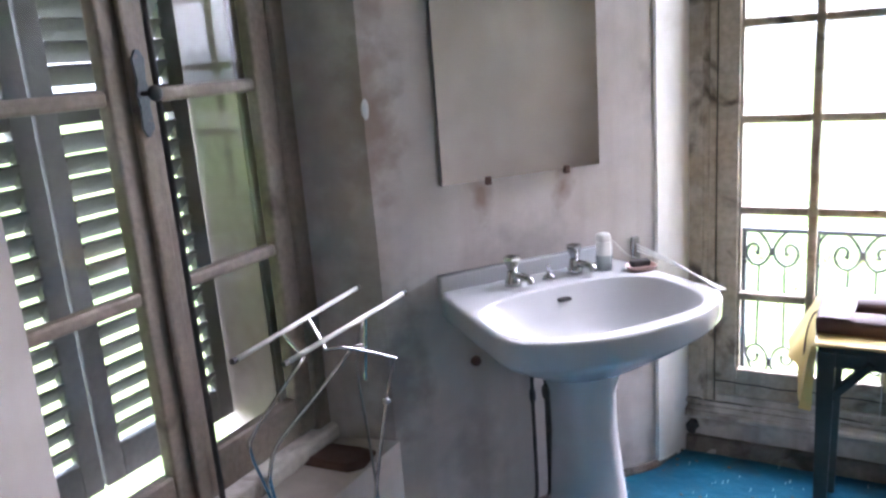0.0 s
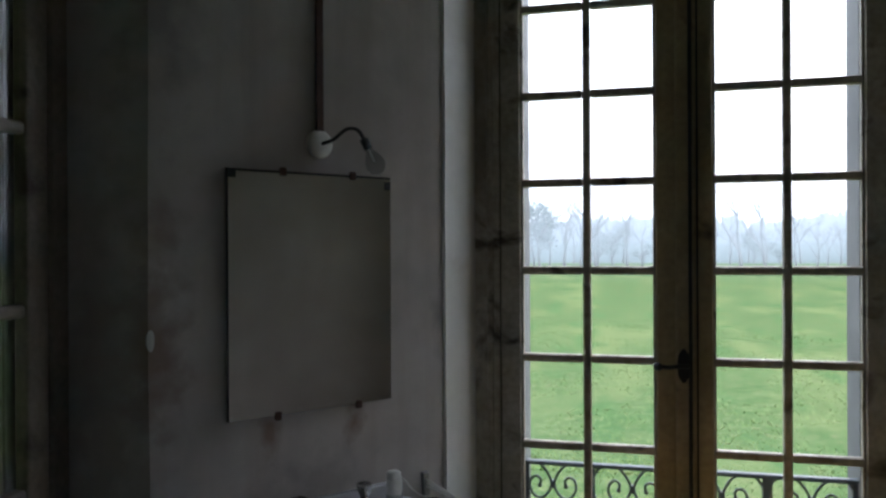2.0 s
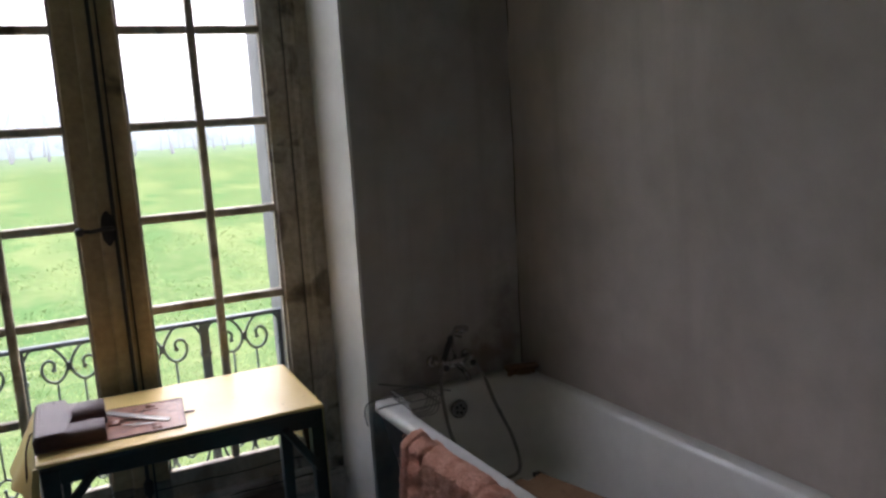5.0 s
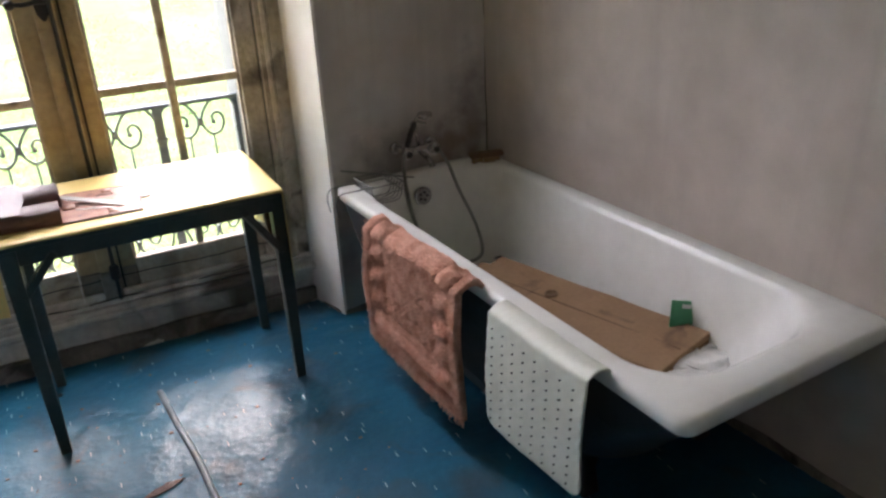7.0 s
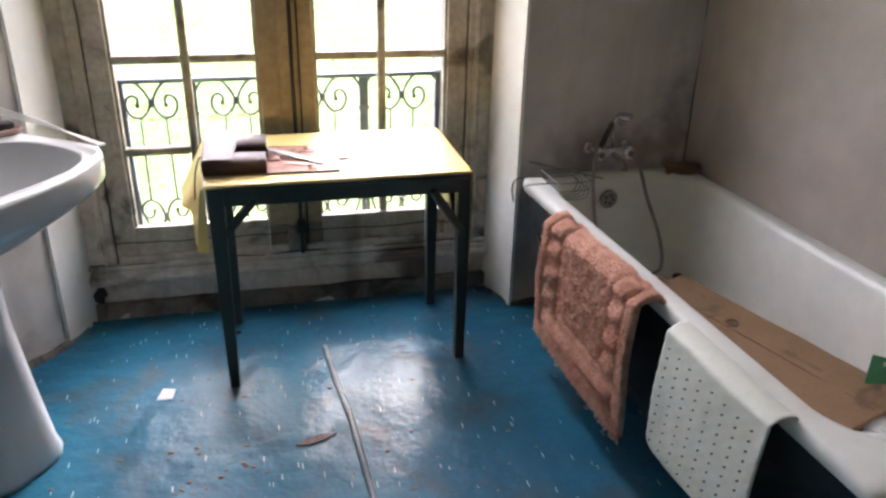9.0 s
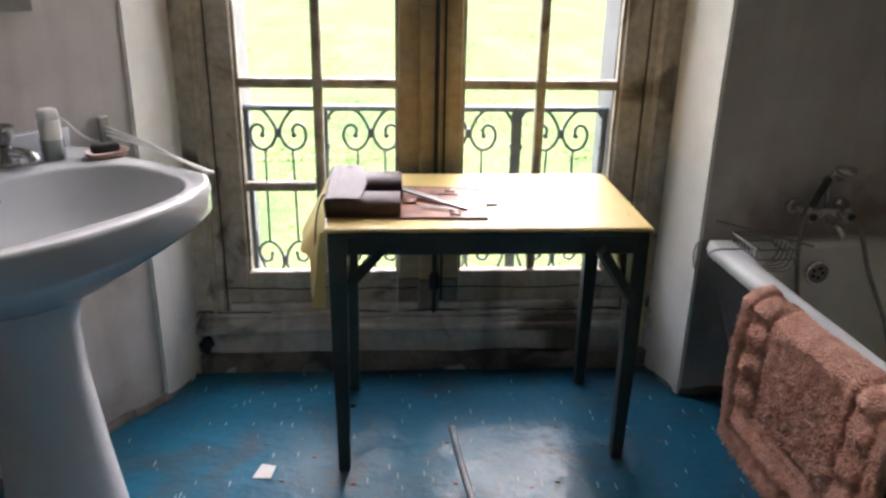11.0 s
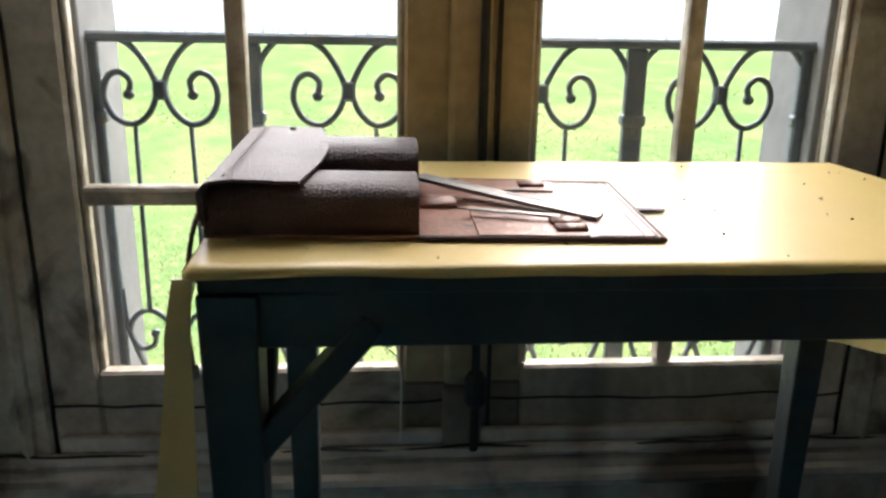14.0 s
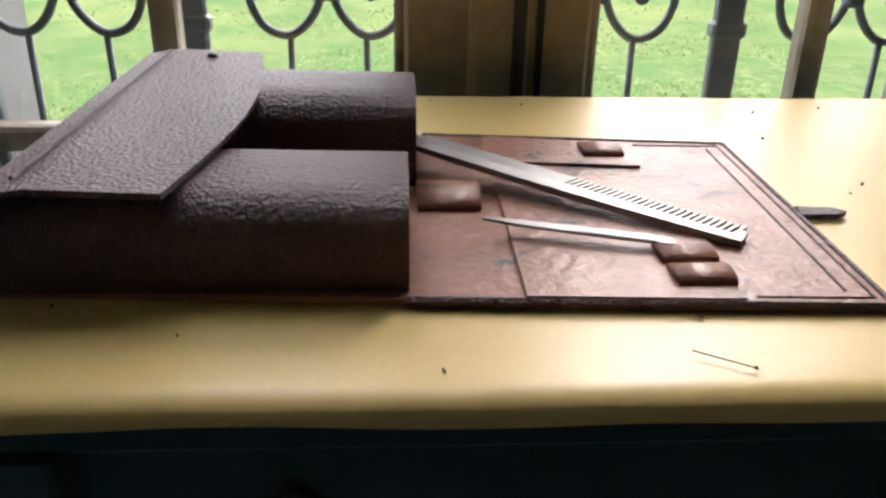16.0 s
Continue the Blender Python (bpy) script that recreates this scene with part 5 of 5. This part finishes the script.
peg = thing("wall_plug", SINK @ pose(-0.198, 0, 0.603), "rusty round bolt in the wall under the washbasin", "bolt")
part("head", lathe([(0.018, 0), (0.016, -0.012), (0.003, -0.016)], 12, "y"), RUST_WOOD, peg)
hole = thing("plaster_chip", SINK @ pose(-0.495, 0.002, 1.455), "pale oval chip in the plaster corner", "plaster chip")
part("chip", lathe([(0.016, 0.003), (0.013, -0.003), (0.002, -0.004)], 14, "y", at=(0, 0, 0)), PAPER, hole)
hole.scale = (0.8, 1, 2.4)

rack = thing("towel_stand", pose(0, 0, 0), "folding chrome towel stand with white rods", "towel stand")
for (a, b2) in (((-1.346, -1.785, 0.985), (-1.405, -1.25, 0.98)), ((-1.233, -1.749, 0.98), (-1.248, -1.258, 0.98))):
    rod = part("rod", tube([a, b2], 0.0062, 10), WHITE_PLASTIC, rack, "white coated rod", smooth=True)
    for p, q in ((a, b2), (b2, a)):
        d = (Vector(p) - Vector(q)).normalized()
        part("end_cap", tube([Vector(p), Vector(p) + d * 0.014], 0.0072, 10), DARK, rod)
for p in (((-1.365, -1.612, 0.985), (-1.33, -1.585, 0.915)), ((-1.378, -1.50, 0.984), (-1.33, -1.50, 0.90)), ((-1.242, -1.44, 0.98), (-1.27, -1.43, 0.80))):
    part("strut", tube(p, 0.0042, 8), CHROME, rack)
part("side_frame", tube(smooth_line([(-1.33, -1.585, 0.915), (-1.33, -1.694, 0.857), (-1.33, -1.776, 0.812), (-1.33, -1.797, 0.772), (-1.33, -1.765, 0.66), (-1.325, -1.70, 0.42), (-1.315, -1.64, 0.012)], 6), 0.0046, 8), CHROME, rack, smooth=True)
part("side_frame", tube(smooth_line([(-1.255, -1.45, 0.906), (-1.27, -1.484, 0.897), (-1.27, -1.627, 0.844), (-1.27, -1.765, 0.795), (-1.27, -1.803, 0.752), (-1.27, -1.806, 0.684), (-1.265, -1.75, 0.42), (-1.255, -1.69, 0.012)], 6), 0.0046, 8), CHROME, rack, smooth=True)
part("cross_bar", tube(smooth_line([(-1.29, -1.56, 0.930), (-1.26, -1.50, 0.915), (-1.22, -1.372, 0.846), (-1.22, -1.368, 0.835), (-1.22, -1.414, 0.758), (-1.22, -1.507, 0.52), (-1.215, -1.56, 0.30), (-1.21, -1.60, 0.012)], 6), 0.0042, 8), CHROME, rack, smooth=True)
part("inner_leg", tube(smooth_line([(-1.30, -1.382, 0.938), (-1.30, -1.422, 0.828), (-1.30, -1.407, 0.645), (-1.29, -1.39, 0.30), (-1.285, -1.38, 0.012)], 5), 0.0035, 8), STEEL, rack, "dull thin leg", smooth=True)
part("hinge", lathe([(0.001, -0.008), (0.010, -0.006), (0.010, 0.006), (0.001, 0.008)], 10, "y", at=(-1.22, -1.42, 0.745)), CHROME, rack)
stain = thing("rotten_board", pose(-1.60, -1.21, 0.40, 0, 0, 8), "dark rotten brown board on the low ledge", "board")
part("board", rough_up(loft([rounded(0.135 - 2.2 * z, 0.075 - 1.6 * z, 0.04, z, 8) for z in (0.0, 0.005, 0.010, 0.014)]), 0.010, 16), RUST_WOOD, stain)

# ---- table by the window ----
TZ = 0.712
table = thing("small_table", pose(0, 0, 0), "small dark green painted wooden table before the window", "table")
LEGS = ((-0.255, -0.585), (0.520, -0.560), (0.505, -0.155), (-0.245, -0.165))
part("tabletop", box(-0.278, 0.525, -0.605, -0.118, TZ - 0.022, TZ, 0.003), TABLE_PAINT, table)
for x, y in LEGS:
    part("leg", loft([rounded(0.016, 0.016, 0.003, 0.0, 3, x, y), rounded(0.022, 0.022, 0.003, 0.50, 3, x, y), rounded(0.024, 0.024, 0.003, TZ - 0.022, 3, x, y)]), TABLE_PAINT, table)
part("apron", box(-0.235, 0.500, -0.595, -0.575, TZ - 0.072, TZ - 0.022, 0.002), TABLE_PAINT, table)
part("apron", box(-0.225, 0.485, -0.160, -0.142, TZ - 0.072, TZ - 0.022, 0.002), TABLE_PAINT, table)
part("apron", box(-0.262, -0.244, -0.57, -0.18, TZ - 0.072, TZ - 0.022, 0.002), TABLE_PAINT, table)
part("apron", box(0.503, 0.521, -0.54, -0.175, TZ - 0.072, TZ - 0.022, 0.002), TABLE_PAINT, table)


def brace(p, q, w=0.018):
    p, q = Vector(p), Vector(q)
    d = q - p
    b = box(-w, w, -0.011, 0.011, 0, d.length, 0.002)
    b.transform(Matrix.Translation(p) @ d.to_track_quat("Z", "Y").to_matrix().to_4x4())
    return b


part("brace", brace((-0.248, -0.585, 0.535), (-0.138, -0.585, TZ - 0.05)), TABLE_PAINT, table)
part("brace", brace((0.508, -0.572, 0.50), (0.405, -0.588, TZ - 0.055), 0.033), TABLE_PAINT, table)
part("brace", brace((0.512, -0.54, 0.50), (0.512, -0.40, TZ - 0.05)), WOOD, table, "bare wood brace")
part("brace", brace((-0.25, -0.56, 0.52), (-0.25, -0.44, TZ - 0.05)), TABLE_PAINT, table)
part("bolt_head", lathe([(0.007, 0), (0.006, -0.006), (0.001, -0.008)], 8, "y", at=(0.5, -0.603, 0.55)), DARK, table)
part("foot_peg", lathe([(0.006, 0), (0.005, 0.012), (0.001, 0.014)], 8, "x", at=(-0.234, -0.585, 0.20)), DARK, table)

cloth = thing("oilcloth", pose(0, 0, 0), "yellow oilcloth spread over the table, hanging at the sides", "tablecloth")
top = bmesh.new()
NX, NY = 110, 64
gv = []
for i in range(NX + 1):
    col = []
    for j in range(NY + 1):
        u, w = i / NX, j / NY
        x, y = -0.286 - 0.019 * w + (0.820 + 0.019 * w) * u, -0.612 + 0.502 * w
        z = TZ + 0.003 + 0.0008 * noise.noise((x * 7, y * 7, 1)) + 0.0007 * max(0.0, noise.noise((x * 34, y * 15 + x * 9, 3)) - 0.15)
        if j == 0:
            z -= 0.008 + 0.003 * noise.noise((x * 9, 0, 5))
            y -= 0.001
        elif j == 1:
            z -= 0.001
            y = -0.611
        if i in (0, NX):
            z -= 0.003
        col.append(top.verts.new((x, y, z)))
    gv.append(col)
for i in range(NX):
    for j in range(NY):
        top.faces.new((gv[i][j], gv[i + 1][j], gv[i + 1][j + 1], gv[i][j + 1]))
part("cloth_top", top, OILCLOTH, cloth, smooth=True)


def side_fall(x, sgn, drops, flare):
    """A hanging side; drops at even steps from front to back."""
    b = bmesh.new()
    g = []
    for i in range(25):
        w = i / 24
        y = -0.608 + 0.495 * w
        k = w * (len(drops) - 1)
        a = int(min(k, len(drops) - 2))
        drop = drops[a] + (drops[a + 1] - drops[a]) * (k - a)
        line = []
        for j in range(11):
            v = j / 10
            out = sgn * (flare * v * (0.30 + 0.70 * min(1.0, w * 1.6)) + 0.005 * math.sin(w * 16) * v)
            out -= 0.019 * w if sgn < 0 else 0
            line.append(b.verts.new((x + out, y + 0.012 * v * math.sin(w * 9), TZ + 0.001 - drop * v)))
        g.append(line)
    for i in range(24):
        for j in range(10):
            b.faces.new((g[i][j], g[i + 1][j], g[i + 1][j + 1], g[i][j + 1]))
    return b


part("side_fall", side_fall(-0.2865, -1, (0.205, 0.205, 0.135, 0.135, 0.145, 0.155, 0.16, 0.165, 0.165), 0.085), OILCLOTH, cloth, smooth=True)
part("side_fall", side_fall(0.5345, 1, (0.33, 0.30, 0.20, 0.24, 0.28), 0.004), OILCLOTH, cloth, smooth=True)

fold = loft([[(-0.296 - 0.026 * v, -0.613 - 0.004 * v, TZ - 0.004 - 0.20 * v), (-0.281 - 0.006 * v, -0.614 - 0.004 * v, TZ - 0.004 - 0.203 * v), (-0.282 - 0.006 * v, -0.609, TZ - 0.004 - 0.203 * v), (-0.297 - 0.026 * v, -0.608, TZ - 0.004 - 0.20 * v)] for v in [k / 8 for k in range(9)]])
part("corner_fold", rough_up(fold, 0.004, 18), OILCLOTH, cloth, "hanging folded corner")

crumbs = bmesh.new()
rc = random.Random(8)
for k in range(38):
    x, y, r = rc.uniform(-0.27, 0.52), rc.uniform(-0.60, -0.13), rc.uniform(0.0005, 0.0012)
    tube([(x, y, TZ + 0.0045), (x + rc.uniform(-0.003, 0.003), y + rc.uniform(-0.003, 0.003), TZ + 0.0045)], r, 5, crumbs)
tagged(part("crumbs", crumbs, RUST_WOOD), "dark crumbs and dead insects strewn on the oilcloth", "crumbs", kind="stuff")

# ---- leather tool roll ----
Z0 = TZ + 0.0045
case = thing("leather_grooming_case", pose(0, 0, 0), "open brown leather grooming case lying on the oilcloth", "case")


base = prism([(-0.285, -0.525), (-0.10, -0.535), (0.122, -0.545), (0.143, -0.285), (-0.085, -0.262), (-0.28, -0.265)], Z0, Z0 + 0.003)
part("backing", base, LEATHER_IN, case, "worn tan inner leather")
part("edge_binding", tube([(-0.10, -0.535, Z0 + 0.002), (0.122, -0.545, Z0 + 0.002), (0.143, -0.285, Z0 + 0.002), (-0.085, -0.262, Z0 + 0.002)], 0.0026, 6), LEATHER, case)


def pocket(x0, x1, y0, y1, h, skew=0.0):
    """A stiff arched leather pocket, open at one end, with a wall thickness."""
    b = bmesh.new()
    rings = []
    for x, k in ((x0, 0.93), (x0 + 0.012, 1.0), ((x0 + x1) / 2, 1.0), (x1, 0.97)):
        o, inn = [], []
        for a in range(13):
            t = math.pi * a / 12
            cy, hy = (y0 + y1) / 2 + skew * (x - x0), (y1 - y0) / 2
            c, s = math.cos(t), math.sin(t)
            yy = cy - math.copysign(abs(c) ** 0.5, c) * hy
            zz = abs(s) ** 0.45 * h * k
            o.append((x, yy, Z0 + 0.003 + zz))
            inn.append((x, cy + (yy - cy) * 0.95, Z0 + 0.003 + zz * 0.94))
        rings.append(o + inn[::-1])
    return loft(rings, (True, True), b)


part("pocket", pocket(-0.285, -0.098, -0.528, -0.432, 0.046), LEATHER, case, smooth=True)
part("pocket", pocket(-0.275, -0.092, -0.385, -0.278, 0.058, 0.02), LEATHER, case, smooth=True)
fl = bmesh.new()
pr = []
for i in range(13):
    u = i / 12
    y = -0.532 + 0.272 * u
    edge = -0.203 + 0.016 * math.sin(u * math.pi)
    zt = Z0 + 0.051 + 0.012 * u
    pr.append([(-0.289, y, Z0 + 0.012), (-0.291, y, zt - 0.010), (-0.283, y, zt), (-0.26, y, zt + 0.003), (edge, y, zt + 0.001), (edge, y, zt - 0.002), (-0.26, y, zt), (-0.281, y, zt - 0.003), (-0.286, y, zt - 0.012), (-0.285, y, Z0 + 0.012)])
loft(pr, (True, True), fl)
part("flap", fl, LEATHER, case, "grained brown leather flap")
part("flap_stitching", tube([(-0.268, -0.522, Z0 + 0.0555), (-0.266, -0.27, Z0 + 0.0665)], 0.0011, 5), LEATHER, case)
part("stud", lathe([(0.004, 0), (0.003, 0.002), (0.0008, 0.003)], 10, at=(-0.234, -0.282, Z0 + 0.0645)), DARK, case)
part("end_panel", prism([(-0.2875, -0.527), (-0.2835, -0.527), (-0.2835, -0.27), (-0.2875, -0.27)], Z0, Z0 + 0.045), LEATHER, case)
part("inner_flap", rough_up(box(-0.155, -0.115, -0.428, -0.392, Z0 + 0.004, Z0 + 0.03, 0.004), 0.004, 30), LEATHER_IN, case)
# strips, loops and seams of the inner side
part("inner_strip", prism([(-0.045, -0.537), (0.055, -0.541), (0.06, -0.405), (0.0, -0.372), (-0.042, -0.375)], Z0 + 0.0032, Z0 + 0.0052), LEATHER_IN, case)
part("inner_strip", prism([(-0.043, -0.335), (0.062, -0.345), (0.066, -0.29), (-0.04, -0.272)], Z0 + 0.0032, Z0 + 0.0052), LEATHER_IN, case)
for y0, y1 in ((-0.528, -0.508), (-0.504, -0.482), (-0.325, -0.297)):
    lb = bmesh.new()
    rr = []
    for x in (0.028, 0.056):
        rr.append([(x, (y0 + y1) / 2 - math.cos(math.pi * k / 8) * (y1 - y0) / 2, Z0 + 0.005 + math.sin(math.pi * k / 8) ** 0.6 * 0.005) for k in range(9)])
    loft(rr, (True, True), lb)
    part("tool_loop", lb, LEATHER_IN, case, smooth=True)
part("tool_sleeve", loft([[(x, -0.405 - math.cos(math.pi * k / 8) * 0.022, Z0 + 0.004 + math.sin(math.pi * k / 8) * 0.008) for k in range(9)] for x in (-0.092, -0.055)]), LEATHER_IN, case, smooth=True)
for pts in ([(0.062, -0.536), (0.117, -0.538), (0.136, -0.292), (0.072, -0.290)], [(0.107, -0.53), (0.125, -0.30)]):
    part("tooled_line", tube([(x, y, Z0 + 0.003) for x, y in pts], 0.0009, 5), LEATHER, case)
part("strap", prism([(0.134, -0.432), (0.158, -0.431), (0.164, -0.426), (0.158, -0.420), (0.136, -0.418)], Z0, Z0 + 0.003), LEATHER, case)
part("closing_strap", tube(smooth_line([(-0.289, -0.415, Z0 + 0.03), (-0.303, -0.425, Z0 + 0.022), (-0.317, -0.45, Z0 - 0.02), (-0.322, -0.47, Z0 - 0.09), (-0.318, -0.478, Z0 - 0.145)], 6), 0.0028, 6), LEATHER, case, smooth=True)
part("strap_buckle", lathe([(0.001, -0.008), (0.006, -0.006), (0.006, 0.006), (0.001, 0.008)], 8, at=(-0.318, -0.478, Z0 - 0.15)), STEEL, case)

comb = thing("metal_comb", pose(-0.100, -0.342, Z0 + 0.022, 0, 4.2, -36.5), "worn steel comb lying across the open case", "comb")
cbm = bmesh.new()
loft([[(x, -0.0075 - 0.0035 * math.sin(x / 0.225 * math.pi), -0.002), (x, 0.001, -0.002), (x, 0.001, 0.002), (x, -0.0075 - 0.0035 * math.sin(x / 0.225 * math.pi), 0.002)] for x in [0.225 * i / 16 for i in range(17)]], bm=cbm)
part("spine", cbm, STEEL, comb)
TOOTH = bpy.data.meshes.new("tooth")
tb = box(-0.0008, 0.0008, 0.0, 0.018, -0.0012, 0.0012)
tb.to_mesh(TOOTH)
tb.free()
TOOTH.materials.append(STEEL)
x = 0.006
while x < 0.218:
    o = new("tooth", TOOTH)
    o.matrix_basis = pose(x, 0.0, 0, 0, 0, -12)
    o.parent = comb
    x += 0.0021 if x < 0.115 else 0.0038
part("end_tooth", box(0.0, 0.005, 0.0, 0.011, -0.0018, 0.0018, 0.0008), STEEL, comb)
part("end_tooth", box(0.219, 0.225, 0.0, 0.009, -0.0018, 0.0018, 0.0008), STEEL, comb)
nail_file = thing("nail_file", pose(-0.058, -0.460, Z0 + 0.012, 0, 1.5, -15.5), "small pointed steel nail file on the case", "nail file")
part("blade", loft([[(x, -w, -0.0008), (x, w, -0.0008), (x, w, 0.0008), (x, -w, 0.0008)] for x, w in ((0, 0.0004), (0.02, 0.0035), (0.05, 0.0042), (0.097, 0.0042), (0.1, 0.003))]), STEEL, nail_file)
part("file_face", box(0.052, 0.092, -0.0035, 0.0035, 0.0009, 0.0012), STEEL, nail_file)
pin = thing("pin", pose(0.017, -0.578, Z0, 0, 0, -33), "rusty little pin on the oilcloth", "pin")
part("shaft", tube([(0, 0, 0.0008), (0.025, 0, 0.0008)], 0.00035, 5), RUST_WOOD, pin)
part("head", lathe([(0.0004, 0.0), (0.0011, 0.0008), (0.0004, 0.0016)], 8, at=(0.025, 0, 0)), RUST_WOOD, pin)

# ---- litter ----
packet = thing("torn_packet", pose(1.12, -1.715, 0.0, 0, 0, -30), "torn red and white paper packet under the bath", "packet")
part("wrapper", rough_up(box(-0.075, 0.075, -0.04, 0.04, 0.004, 0.010, 0.003), 0.012, 16), PAPER, packet)
part("label", rough_up(box(-0.030, 0.045, -0.022, 0.020, 0.0135, 0.0150), 0.010, 16), mat("red_print", (0.45, 0.05, 0.04), 0.6, scale=30, grain=90, amount=0.2), packet)

scrap = thing("paper_scrap", pose(-0.475, -0.595, 0.0), "torn white paper scrap on the vinyl floor", "paper")
part("sheet", rough_up(prism([(-0.028, -0.03), (0.022, -0.035), (0.03, 0.02), (-0.012, 0.03)], 0.002, 0.003), 0.001, 20), PAPER, scrap)
tape = thing("clear_tape", pose(-0.525, -0.72, 0.0, 0, 0, -18), "strip of clear tape stuck to the floor", "tape")
part("strip", box(-0.02, 0.02, -0.09, 0.06, 0.002, 0.0026), glass_material("tape_film", (0.97, 0.98, 0.98)), tape).visible_shadow = False
flake = thing("rusty_flake", pose(-0.012, -0.928, 0.0, 0, 0, 10), "red-brown flake of lino lying on the floor", "flake")
part("flake", rough_up(prism([(-0.07, -0.008), (-0.03, -0.018), (0.02, -0.012), (0.06, 0.004), (0.02, 0.014), (-0.03, 0.01)], 0.002, 0.005), 0.003, 20), RUST_WOOD, flake)
crumbs = bmesh.new()
rc = random.Random(4)
for k in range(240):
    a = rc.random()
    x, y = (rc.gauss(-0.35, 0.22), rc.gauss(-1.1, 0.25)) if a < 0.6 else (rc.uniform(-0.9, 0.75), rc.uniform(-1.6, -0.1))
    s = 0.0015 + 0.005 * rc.random() ** 2
    box(x - s, x + s, y - s * 0.6, y + s * 0.6, 0.0, s * 0.5, 0, crumbs)
tagged(part("crumbs", crumbs, WOOD), "crumbs of plaster and dirt on the floor", "debris", kind="stuff")
cobweb = thing("cobweb", pose(-0.105, -0.075, 0.42), "dusty hanging cobweb strands at the window sill", "cobweb")
for pts in ([(0.0, 0, -0.17), (0.002, 0, -0.06), (-0.006, 0, 0.0), (-0.02, 0, 0.07)], [(-0.006, 0, 0.0), (0.018, 0, 0.03), (0.03, 0, 0.05)], [(-0.004, 0, -0.02), (-0.04, 0, 0.015)]):
    part("strand", tube(smooth_line(pts, 4), 0.0012, 4), PAPER, cobweb)
